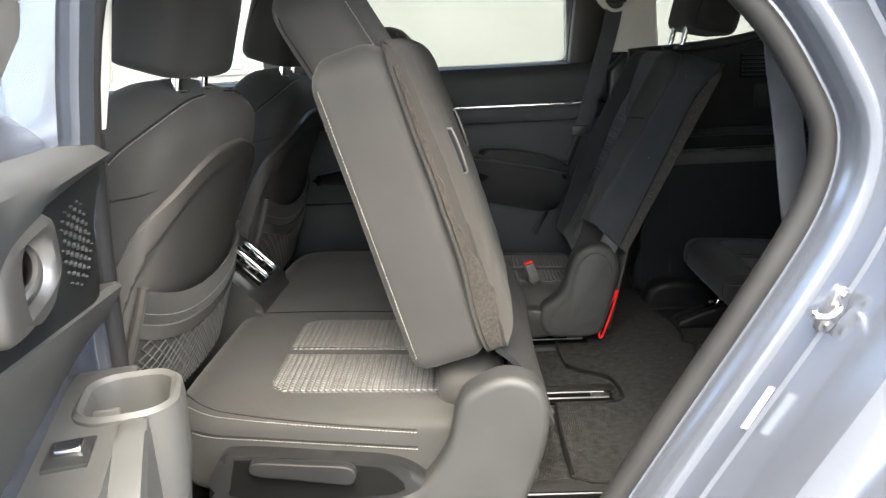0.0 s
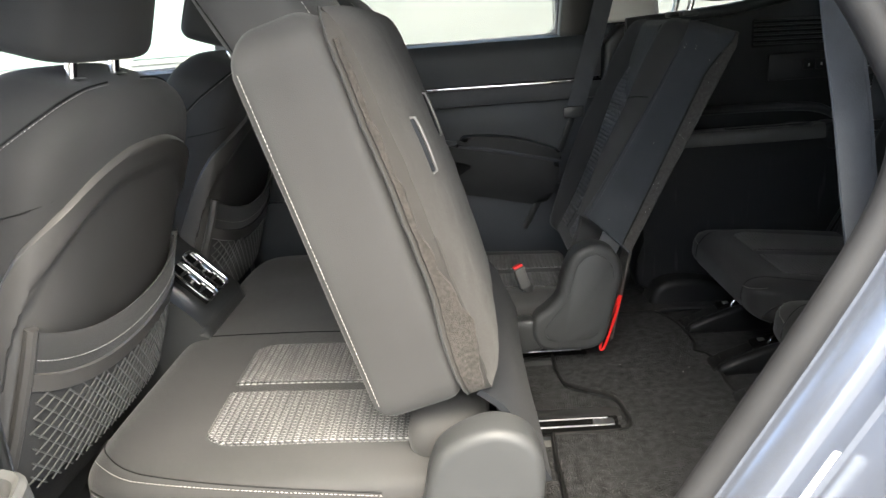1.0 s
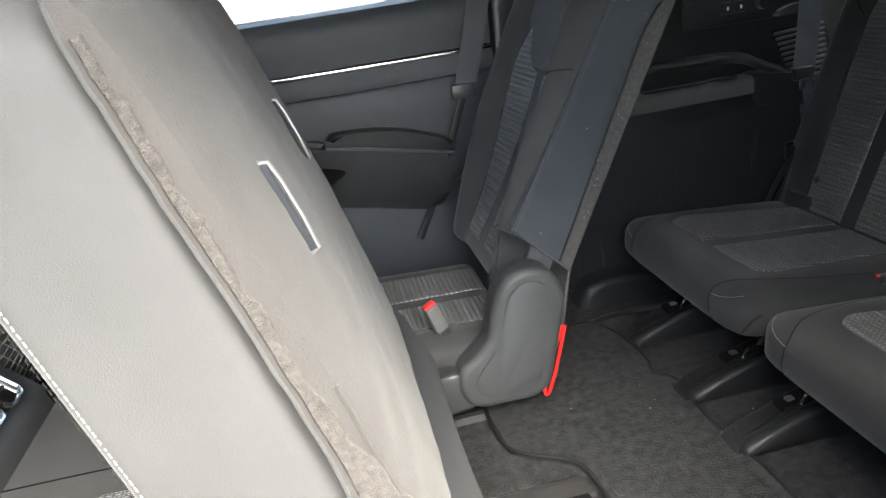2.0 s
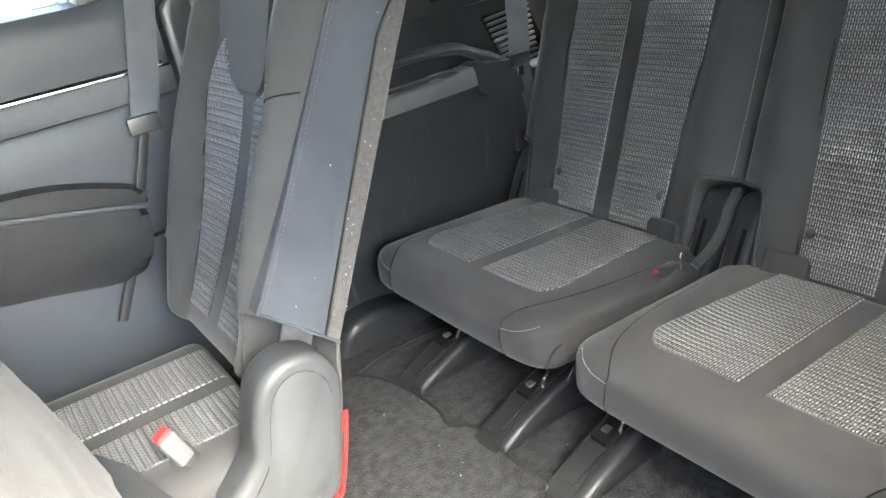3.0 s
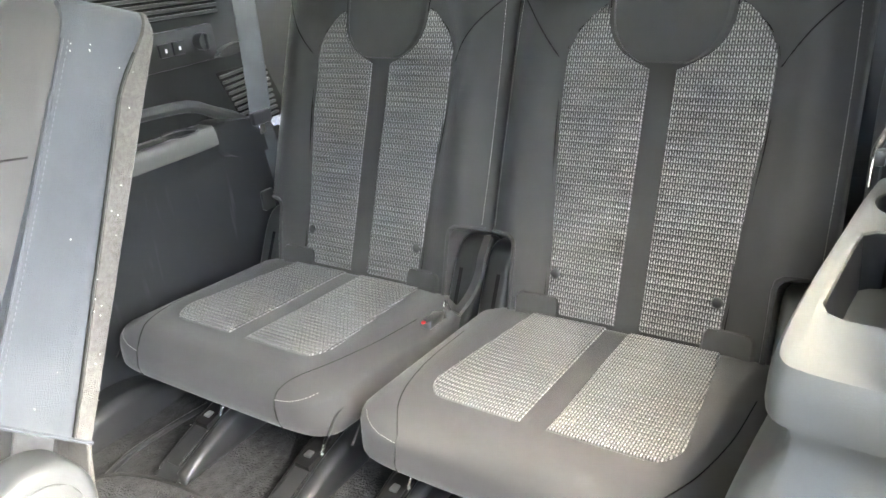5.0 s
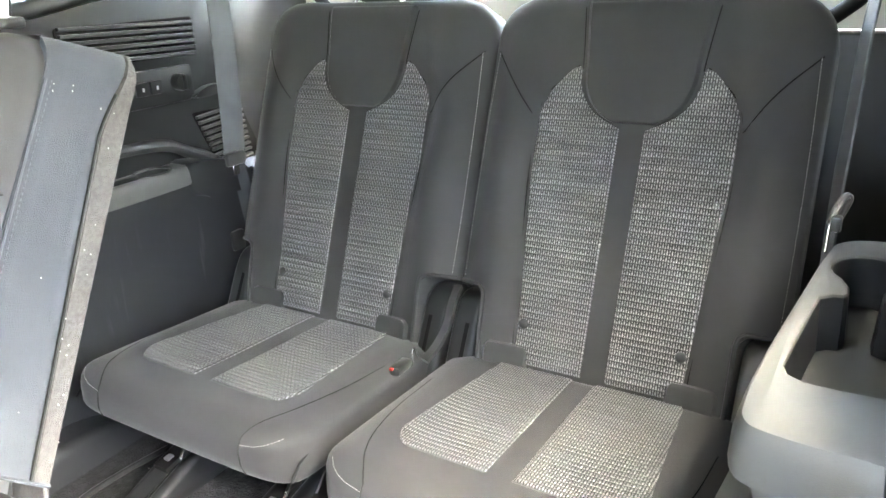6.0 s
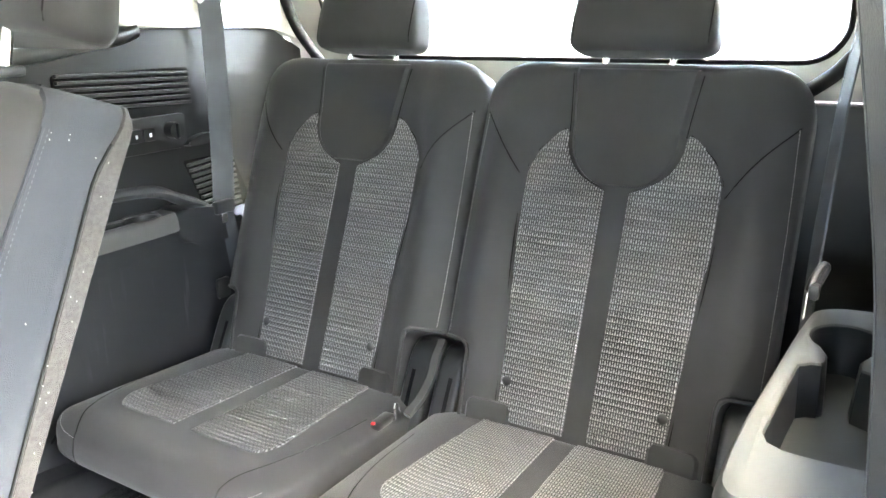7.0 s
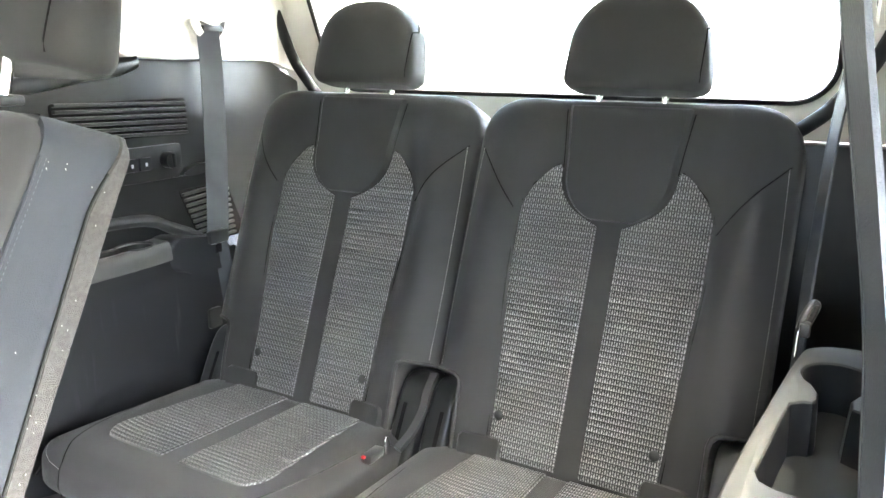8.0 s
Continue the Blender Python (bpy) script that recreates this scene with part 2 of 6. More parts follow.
def prism(outline, y0, y1, r=0.0, seg=3, bm=None):
    """A plate: an outline in x and z, from y0 to y1."""
    bm = bm or bmesh.new()
    low = [bm.verts.new((x, y0, z)) for x, z in outline]
    high = [bm.verts.new((x, y1, z)) for x, z in outline]
    k = len(low)
    caps = [bm.faces.new(low), bm.faces.new(high[::-1])]
    for i in range(k):
        bm.faces.new((low[i], high[i], high[(i + 1) % k], low[(i + 1) % k]))
    if r:
        bmesh.ops.bevel(bm, geom=list({e for f in caps for e in f.edges}), offset=r, segments=seg, profile=0.5, affect="EDGES")
    return bm


def smooth_outline(points, steps=5):
    k = len(points)
    p = [Vector((*q, 0)) for q in points]
    out = []
    for i in range(k):
        a, b, c, d = p[i - 1], p[i], p[(i + 1) % k], p[(i + 2) % k]
        for s in range(steps):
            t = s / steps
            q = 0.5 * (2 * b + (c - a) * t + (2 * a - 5 * b + 4 * c - d) * t * t + (3 * b - a - 3 * c + d) * t ** 3)
            out.append((q.x, q.y))
    return out


def rounded(x0, x1, z0, z1, r, steps=5):
    out = []
    for cx, cz, a0 in ((x1 - r, z1 - r, 0), (x0 + r, z1 - r, 90), (x0 + r, z0 + r, 180), (x1 - r, z0 + r, 270)):
        for s in range(steps + 1):
            a = radians(a0 + 90 * s / steps)
            out.append((cx + r * math.cos(a), cz + r * math.sin(a)))
    return out


def dashes(points, length=0.0034, gap=0.0020, r=0.00034, bm=None):
    """Stitches: short threads along a line of points."""
    bm = bm or bmesh.new()
    pts = [Vector(p) for p in points]
    left = 0.0
    for a, b in zip(pts, pts[1:]):
        d = (b - a).length
        if d < 1e-6:
            continue
        u = (b - a) / d
        side = u.orthogonal().normalized() * r
        up = u.cross(side)
        at = left
        while at < d:
            p, q = a + u * at, a + u * min(at + length, d + length * 0.5)
            ring = [[bm.verts.new(c + side * sx + up * sz) for sx, sz in ((1, 0), (0, 1), (-1, 0), (0, -1))] for c in (p, q)]
            for i in range(4):
                bm.faces.new((ring[0][i], ring[0][(i + 1) % 4], ring[1][(i + 1) % 4], ring[1][i]))
            bm.faces.new(ring[0]), bm.faces.new(ring[1])
            at += length + gap
        left = at - d
    return bm


def cut_out(ob, cutter):
    """Takes the cutter's volume out of a mesh object for good."""
    bmesh.ops.transform(cutter, matrix=PLACE, verts=cutter.verts)
    bmesh.ops.recalc_face_normals(cutter, faces=cutter.faces)
    me = bpy.data.meshes.new("cutter")
    cutter.to_mesh(me)
    cutter.free()
    cob = new("cutter", me)
    mod = ob.modifiers.new("hollow", "BOOLEAN")
    mod.object, mod.operation, mod.solver = cob, "DIFFERENCE", "EXACT"
    dg = bpy.context.evaluated_depsgraph_get()
    made = bpy.data.meshes.new_from_object(ob.evaluated_get(dg))
    ob.modifiers.clear()
    ob.data = made
    bpy.data.objects.remove(cob)
    made.shade_smooth()
    made.set_sharp_from_angle(angle=radians(35))
    return ob


def inset(outline, d):
    """The outline moved inwards by d; it runs anticlockwise."""
    out, k = [], len(outline)
    for i, (x, y) in enumerate(outline):
        (ax, ay), (bx, by) = outline[i - 1], outline[(i + 1) % k]
        tx, ty = bx - ax, by - ay
        n = math.hypot(tx, ty)
        out.append((x - ty / n * d, y + tx / n * d))
    return out


def puffed(outline, y0, y1, r):
    """A plate in x and z whose rims are rounded with radius r."""
    area = sum(p[0] * q[1] - q[0] * p[1] for p, q in zip(outline, outline[1:] + outline[:1]))
    if area < 0:
        outline = outline[::-1]
    turn = [radians(a) for a in (0, 15, 30, 45, 60, 75, 90)]
    steps = [(r * (1 - math.sin(a)), y0 + r * (1 - math.cos(a))) for a in turn] + [(r * (1 - math.sin(a)), y1 - r * (1 - math.cos(a))) for a in turn[::-1]]
    return loft([[(x, y, z) for x, z in inset(outline, d)] for d, y in steps])

# ---------------------------------------------------------------- surroundings
bm = bmesh.new()
bmesh.ops.create_grid(bm, x_segments=2, y_segments=2, size=400)
structure("ground", bm, M_ASPHALT, "grey asphalt yard reaching to the horizon", "ground")


def building(name, m, width, height, label, mat):
    e = empty(name, m, label, "building", kind="structure")

    def placed(bm):
        bmesh.ops.transform(bm, matrix=m, verts=bm.verts)
        return bm

    part("wall", placed(boxed(-width / 2, width / 2, 0, 0.4, 0, height, 0.02, 1)), mat, e)
    part("roof_edge", placed(boxed(-width / 2 - 0.1, width / 2 + 0.1, -0.12, 0.5, height, height + 0.25, 0.03, 2)), mat, e)
    return e, placed


hall, put_hall = building("building", pose(0, 5.2, 0), 26, 3.0, "white clad hall beside the parked car", M_BUILDING)
for cx in (-2.33, -3.6, -4.9):
    for cz in (1.0, 1.63, 2.26):
        w = part("window", put_hall(boxed(cx - 0.38, cx + 0.38, -0.03, 0.02, cz - 0.25, cz + 0.25, 0.01, 1)), M_WINDOW, hall, "pale greenish pane")
        part("frame", put_hall(prism(rounded(cx - 0.42, cx + 0.42, cz - 0.29, cz + 0.29, 0.02, 1), -0.02, 0.01)), M_BUILDING, w)
shed, put_shed = building("building", pose(13, 0, 0, 0, 0, -90), 30, 3.2, "pale white building behind the parked car", M_SHED)
for cx in (-4.5, -3.2, 2.6):
    part("window", put_shed(boxed(cx - 0.5, cx + 0.5, -0.04, 0.02, 1.55, 2.1, 0.01, 1)), M_WINDOW, shed, "pale greenish pane")

# ---------------------------------------------------------------- car floor


def floor_z(x):
    knots = ((-2.0, 0.50), (-0.62, 0.50), (-0.50, 0.52), (-0.16, 0.55), (-0.06, 0.655), (1.10, 0.655), (1.25, 0.69), (2.0, 0.70))
    for (a, za), (b, zb) in zip(knots, knots[1:]):
        if x <= b:
            t = (x - a) / (b - a)
            return za + (zb - za) * t * t * (3 - 2 * t)
    return knots[-1][1]


bm = bmesh.new()
xs = [-1.8 + 0.05 * i for i in range(73)]
ys = [-0.74 + 0.074 * i for i in range(21)]
top = [[(x, y, floor_z(x) + 0.002 * noise.noise((x * 9, y * 9, 0))) for y in ys] for x in xs]
loft(top, closed=False, bm=bm)
low = bmesh.ops.extrude_face_region(bm, geom=bm.faces[:])
for v in low["geom"]:
    if isinstance(v, bmesh.types.BMVert):
        v.co.z -= 0.05
structure("floor", bm, M_CARPET, "black carpeted car floor with a step under the seats", "car floor")

# ---------------------------------------------------------------- car shell: roof and sides
def roof_point(x, t):
    h = 1.79 - 0.10 * max(0, (abs(x - 0.1) - 0.6)) ** 2
    a = radians(-80 + 160 * t)
    return (x, 0.76 * math.sin(a), h - 0.10 * (1 - math.cos(a)) ** 1.4)


def roof_skin(x0, x1, t0, t1, lift, thick, nx=12, nt=12, bm=None):
    """A piece of the curved roof, with thickness."""
    bm = bm or bmesh.new()
    had = set(bm.faces)
    rows = [[Vector(roof_point(x0 + (x1 - x0) * i / nx, t0 + (t1 - t0) * j / nt)) + Vector((0, 0, lift)) for j in range(nt + 1)] for i in range(nx + 1)]
    loft(rows, closed=False, bm=bm)
    ext = bmesh.ops.extrude_face_region(bm, geom=[f for f in bm.faces if f not in had])
    for v in ext["geom"]:
        if isinstance(v, bmesh.types.BMVert):
            v.co.z += thick
    return bm


structure("ceiling", roof_skin(-1.25, 1.68, 0, 1, 0, 0.03, 24, 16), M_LINER, "pale beige cloth headliner", "headliner")
loops = []
for i in range(25):
    x, y, z = roof_point(-1.25 + 2.93 * i / 24, 1)
    loops.append([(x, y - 0.012, z - 0.002), (x, y + 0.010, z - 0.012), (x, y + 0.060, z - 0.012), (x, y + 0.060, z + 0.045), (x, y - 0.012, z + 0.034)])
structure("trim_roof_far", loft(loops), M_LINER, "pale beige roof rail lining along the far side", "roof trim")


def side_wall(name, outline, holes, y0, y1, mat, label, category):
    """A plate in x and z with openings right through it."""
    me = finish(name, prism(outline, y0, y1), mat, False)
    ob = new(name, me)
    cut = bmesh.new()
    for h in holes:
        prism(h, min(y0, y1) - 0.1, max(y0, y1) + 0.1, bm=cut)
    if holes:
        bmesh.ops.recalc_face_normals(cut, faces=cut.faces)
        cme = bpy.data.meshes.new("cutter")
        cut.to_mesh(cme)
        cut.free()
        cob = new("cutter", cme)
        mod = ob.modifiers.new("openings", "BOOLEAN")
        mod.object, mod.operation, mod.solver = cob, "DIFFERENCE", "EXACT"
        dg = bpy.context.evaluated_depsgraph_get()
        made = bpy.data.meshes.new_from_object(ob.evaluated_get(dg))
        ob.modifiers.clear()
        ob.data = made
        bpy.data.objects.remove(cob)
    return tagged(ob, label, category, kind="structure")


BODY_SIDE = [(-1.8, 0.3), (1.78, 0.3), (1.78, 1.35), (1.55, 1.74), (-0.85, 1.76), (-1.8, 1.25)]
# far side body, with the openings of the front window, rear window and quarter window
FAR_WINDOW = rounded(-0.385, 0.445, 1.402, 1.69, 0.03)
FAR_QUARTER = [(0.69, 1.425), (1.02, 1.44), (1.18, 1.45), (1.21, 1.48), (1.18, 1.54), (1.05, 1.61), (0.88, 1.66), (0.69, 1.67)]
FRONT_WINDOW = [(-1.35, 1.375), (-0.54, 1.395), (-0.54, 1.69), (-1.0, 1.67)]
side_wall("wall_far", BODY_SIDE, [FAR_WINDOW, FAR_QUARTER, FRONT_WINDOW], 0.80, 0.87, M_PAINT, "silver-blue painted far side of the car body", "car body")
for i, (o, lab) in enumerate(((FAR_WINDOW, "tinted glass of the far rear door window"), (FAR_QUARTER, "dark tinted glass of the far quarter window"), (FRONT_WINDOW, "clear glass of the far front window"))):
    ob = structure("window_%d" % (i + 1), prism(o, 0.835, 0.839), M_CLEAR if i == 2 else (M_PRIVACY if i else M_GLASS), lab, "window glass", smooth=False)
    ob.visible_shadow = i < 2

# near side body: a big opening for the open rear door, front window, quarter window
SEAL = [(-0.385, 0.66), (-0.385, 1.05), (-0.356, 1.44), (-0.270, 1.63), (-0.06, 1.685), (0.18, 1.67), (0.35, 1.60), (0.482, 1.488), (0.552, 1.388), (0.578, 1.322), (0.564, 1.24), (0.508, 1.130), (0.402, 0.952), (0.318, 0.81), (0.245, 0.68), (0.18, 0.63)]
OPENING = [(p.x, p.z) for p in spline([(x, 0, z) for x, z in SEAL], 5)]
NEAR_QUARTER = FAR_QUARTER
side_wall("wall_near", BODY_SIDE, [OPENING, NEAR_QUARTER, FRONT_WINDOW], -0.737, -0.712, M_PAINT, "silver-blue painted near side of the car body with its rear door opening", "car body")

# ---------------------------------------------------------------- seats


class Pad:
    """A cushion: a runs across, s along it, d out of its face. Face height is top(a, s)."""

    def __init__(self, origin, across, along, out, length, half, thick, square=6.0, end=0.04, corner=0.06, bolster=0.0, taper=0.0, crown=0.0, foot=0.02, notch=None, edge=None):
        self.o, self.x, self.y, self.z = (Vector(v) for v in (origin, across, along, out))
        self.notch, self.edge = notch, edge
        self.length, self.half, self.thick, self.square, self.end, self.corner, self.bolster, self.taper, self.crown, self.foot = length, half, thick, square, end, corner, bolster, taper, crown, foot

    def width(self, s):
        w = self.half - self.taper * max(0.0, s / self.length) ** 2
        t = max(0.0, (s - (self.length - self.corner)) / self.corner)
        w -= self.corner * (1 - math.sqrt(max(0.0, 1 - min(t, 1.0) ** 2)))
        if self.notch and s < self.notch[0]:
            w = min(w, self.notch[1])
        u = max(0.0, 1 - s / self.foot)
        return max(0.004, w - self.foot * (1 - math.sqrt(max(0.0, 1 - min(u, 1.0) ** 2))))

    def dip(self, s):
        t = max(0.0, (s - (self.length - self.end)) / self.end)
        u = max(0.0, 1 - s / self.foot)
        return self.end * (1 - math.sqrt(max(0.0, 1 - min(t, 1.0) ** 2))) + self.foot * (1 - math.sqrt(max(0.0, 1 - min(u, 1.0) ** 2)))

    def lift(self, a, s):
        q = abs(a) / self.half
        c = math.sin(math.pi * min(max(s / self.length, 0), 1))
        if self.edge:
            u = (abs(a) - self.edge(s)) / (self.half - self.edge(s))
            roll = math.sin(math.pi * min(1.0, u)) if u > 0 else 0.0
        else:
            roll = math.exp(-((q - 0.80) / 0.16) ** 2)
        return self.bolster * roll * (0.35 + 0.65 * c) + self.crown * c * (1 - q * q) + 0.0022 * c * noise.noise((a * 9 + self.o.y * 5, s * 9, self.length * 7))

    def top(self, a, s):
        w = self.width(s)
        q = min(abs(a) / w, 1.0)
        h = self.thick / 2 - self.dip(s) * 0.8
        return -self.thick / 2 + h * (1 - q ** self.square) ** (1 / self.square) + self.lift(a, s) * (1 - q ** 8)

    def place(self, a, s, d):
        return self.o + self.x * a + self.y * s + self.z * d

    def on(self, a, s, proud=0.0):
        return self.place(a, s, self.top(a, s) + proud)

    def body(self, stations=30, around=56):
        ss = [self.length * (0.5 - 0.5 * math.cos(math.pi * i / stations)) for i in range(stations + 1)]
        if self.notch:
            ss = sorted(ss + [self.notch[0] - 0.0005, self.notch[0] + 0.0005])
        loops = []
        for s in ss:
            w, h = self.width(s), max(0.003, self.thick / 2 - self.dip(s) * 0.8)
            face = [math.sin(math.pi / 2 * (-1 + 2 * j / around)) for j in range(around + 1)]
            face = [math.copysign(1 - (1 - abs(u)) ** 1.35, u) for u in face]
            loop = []
            for u in face:
                d = h * (1 - abs(u) ** self.square) ** (1 / self.square)
                loop.append(self.place(w * u, s, d + self.lift(w * u, s) * (1 - abs(u) ** 8) - self.thick / 2))
            for u in face[-2:0:-3]:
                loop.append(self.place(w * u, s, -h * (1 - abs(u) ** self.square) ** (1 / self.square) - self.thick / 2))
            loops.append(loop)
        return loft(loops)

    def patch(self, s0, s1, left, right, proud=0.004, nu=20, nv=44):
        """A panel that lies on the face between two edges, its rim tucked in."""
        bm = bmesh.new()
        uv = bm.loops.layers.uv.new("UVMap")
        rows, at = [], {}
        for i in range(nv + 1):
            s = s0 + (s1 - s0) * i / nv
            l, r = left(s), right(s)
            row = []
            for j in range(nu + 1):
                t = j / nu
                a = l + (r - l) * t
                e = min(1.0, min(t, 1 - t) * abs(r - l) / 0.006, (s - s0) / 0.006, (s1 - s) / 0.006)
                v = bm.verts.new(self.on(a, s, -0.004 + (proud + 0.004) * math.sqrt(max(0.0, e))))
                at[v] = (a, s)
                row.append(v)
            rows.append(row)
        for p, q in zip(rows, rows[1:]):
            for j in range(nu):
                f = bm.faces.new((p[j], p[j + 1], q[j + 1], q[j]))
                for lp in f.loops:
                    lp[uv].uv = at[lp.vert]
        return bm

    def line(self, pairs, proud=0.001, steps=6):
        return [self.on(p.x, p.y, proud) for p in spline([(a, s, 0) for a, s in pairs], steps)]


def seam(pad, pairs, parent, r=0.0016):
    return part("seam", tube(pad.line(pairs, -0.0004), r, 6), M_DARK, parent, "dark sewn seam")


def stitching(pad, pairs, parent, proud=0.0012):
    return part("stitching", dashes(pad.line(pairs, proud, 10)), M_THREAD, parent, "pale stitching")


def corner_edge(v, s_end, r, sign):
    """Straight edge at v that rounds inwards over the last r before s_end."""
    return lambda s: v - sign * r * (1 - math.sqrt(max(0.0, 1 - min(max((s - s_end + r) / r, 0), 1) ** 2)))


def rods(centre, spread, low, high, parent, lean=(0, 0, 0), r=0.006):
    for k in (-1, 1):
        a = Vector(centre) + Vector((0, k * spread, 0))
        part("rod", tube([a + Vector((lean[0] * t, 0, low + (high - low) * t)) for t in (0, 0.25, 0.5, 0.75, 1)], r, 12), M_CHROME, parent, "chrome headrest rod")
        part("collar", boxed(a.x - 0.016, a.x + 0.016, a.y - 0.016, a.y + 0.016, a.z + low - 0.006, a.z + low + 0.006, 0.004, 2), M_PLASTIC, parent, "black plastic rod collar")


def frame_of(angle):
    """along (up the back) and out (its face) for a back reclined by so many degrees; it faces -x."""
    c, s = math.cos(radians(angle)), math.sin(radians(angle))
    return (s, 0, c), (-c, 0, s)


def back_insert(pad, w0, w1, tip, s0, s_mid, s_tip, bib, s_bib, parent):
    """The two woven halves, the strip between and the bib above them, as panels on a seat back."""
    strip = 0.016

    def outer(s):
        if s < s_mid:
            t = (s - s0) / (s_mid - s0)
            return w0 + (w1 - w0) * t * t * (3 - 2 * t)
        t = min(1.0, (s - s_mid) / (s_tip - s_mid))
        return w1 + (tip - w1) * t ** 2.3

    def inner(s):
        if s < s_bib:
            return strip
        t = min(1.0, (s - s_bib) / (s_tip - s_bib))
        return strip + (bib - strip) * (1 - (1 - t) ** 2.6) ** 0.6

    part("insert", pad.patch(s0, s_tip, lambda s: inner(s), lambda s: max(outer(s), inner(s) + 0.001), 0.003), M_WOVEN, parent, "grey woven fabric insert")
    part("insert", pad.patch(s0, s_tip, lambda s: -max(outer(s), inner(s) + 0.001), lambda s: -inner(s), 0.003), M_WOVEN, parent, "grey woven fabric insert")
    part("bib", pad.patch(s_bib + 0.002, pad.length - 0.012, lambda s: -inner(s) + 0.001 - 0.012 * max(0, (s - s_tip) / 0.1), lambda s: inner(s) - 0.001 + 0.012 * max(0, (s - s_tip) / 0.1), 0.006), M_CLOTH, parent)
    for sg in (-1, 1):
        seam(pad, [(sg * (outer(s_tip) + 0.002), s_tip - 0.005)] + [(sg * (outer(s) + 0.001), s) for s in (s_tip - 0.05, s_mid + 0.01, s_mid - 0.06, (s0 + s_mid) / 2, s0 + 0.02)], parent, 0.0013)
        seam(pad, [(sg * (inner(s) + 0.012 * max(0, (s - s_tip) / 0.1)), s) for s in (s_tip - 0.01, s_tip + 0.03, pad.length - 0.025)], parent, 0.0012)


def third_row_seat(yc, feet):
    zf = floor_z(0.9)
    e = empty("rear_seat", pose(1.0, yc, zf), "dark cloth third-row seat with grey woven insert panels", "car seat", "third-row seats")
    along, out = frame_of(22)
    back = Pad((1.123, yc - 0.006, 0.834), (0, 1, 0), along, out, 0.632, 0.264, 0.115, 7, 0.035, 0.075, 0.030, 0.0, 0.0, 0.02, edge=lambda s: 0.146 + 0.020 * min(1.0, max(0.0, (s - 0.15) / 0.26)) ** 2 - 0.035 * min(1.0, max(0.0, (s - 0.42) / 0.1)))
    b = part("backrest", back.body(), M_CLOTH, e)
    for sg in (-1, 1):
        notch = [(0.203, -0.05), (0.203, 0.112), (0.2055, 0.124), (0.212, 0.131), (0.222, 0.134), (0.32, 0.136), (0.32, -0.05)]
        cut_out(b, loft([[back.place(sg * q, t, d) for q, t in notch] for d in (-0.3, 0.08)]))
    back_insert(back, 0.140, 0.161, 0.099, 0.012, 0.41, 0.518, 0.094, 0.42, b)
    for sg in (-1, 1):
        seam(back, [(sg * 0.161, 0.42), (sg * 0.205, 0.48), (sg * 0.25, 0.535)], b, 0.0012)
        stitching(back, [(sg * 0.252, 0.145), (sg * 0.253, 0.25), (sg * 0.252, 0.4), (sg * 0.248, 0.53)], b)
        part("piping", tube([back.on(sg * 0.199, 0.012, 0.001), back.on(sg * 0.200, 0.06, 0.001), back.on(sg * 0.200, 0.118, 0.001), back.on(sg * 0.203, 0.130, 0.001), back.on(sg * 0.211, 0.1355, 0.001), back.on(sg * 0.235, 0.1365, 0.001), back.on(sg * 0.258, 0.137, 0.0)], 0.0036, 8), M_CLOTH, b, "dark piping round the recliner notch")
        hub = back.on(sg * 0.127, 0.085)
        part("button", loft([[hub + Vector(back.z) * d + (Vector(back.x) * math.cos(a) + Vector(back.y) * math.sin(a)) * r for a in [2 * math.pi * i / 16 for i in range(16)]] for r, d in ((0.0088, -0.004), (0.0088, 0.0025), (0.0078, 0.0045), (0.0055, 0.0062), (0.0025, 0.0070), (0.0006, 0.0072))]), M_COVER, b, "domed dark plastic button")
        tb = part("tab", back.patch(-0.004, 0.050, lambda s, g=sg: (g * 0.150) - 0.042 + 0.012 * max(0, (s - 0.035) / 0.015) ** 2, lambda s, g=sg: (g * 0.150) + 0.042 - 0.012 * max(0, (s - 0.035) / 0.015) ** 2, 0.0065, 10, 12), M_CLOTH, b, "dark fabric tab")
        part("wire", tube([back.on(sg * 0.150 - 0.03, 0.006, 0.008), back.on(sg * 0.150 - 0.026, 0.002, 0.026), back.on(sg * 0.150 + 0.026, 0.002, 0.026), back.on(sg * 0.150 + 0.03, 0.006, 0.008)], 0.0020, 8), M_CHROME, tb, "bright child seat anchor wire")
    cush = Pad((1.138, yc, 0.846), (0, 1, 0), (-0.996, 0, 0.085), (0.085, 0, 0.996), 0.392, 0.249, 0.092, 6, 0.045, 0.06, 0.010, 0.004)
    c = part("seat", cush.body(), M_CLOTH, e)
    for sg in (-1, 1):
        bend = corner_edge(0.0, 0.312, 0.05, 1)
        edge = lambda s, k=bend: 0.152 + 0.090 * s + k(s)
        lo, hi = (lambda s: 0.021), edge
        if sg < 0:
            lo, hi = (lambda s: -edge(s)), (lambda s: -0.008)
        part("insert", cush.patch(0.0, 0.312, lo, hi, 0.003), M_WOVEN, c, "grey woven fabric insert")
        part("stitching", dashes([cush.place(sg * (cush.width(t) - 0.0035), t, -0.024 - 0.10 * max(0.0, t - 0.33)) for t in [0.17 + 0.01 * i for i in range(18)]]), M_THREAD, c, "pale stitching")
        part("stitching", dashes([cush.on(sg * q, t, 0.001) for q, t in ((0.222, 0.366), (0.212, 0.377), (0.200, 0.384), (0.185, 0.3885), (0.160, 0.3905))]), M_THREAD, c, "pale stitching")
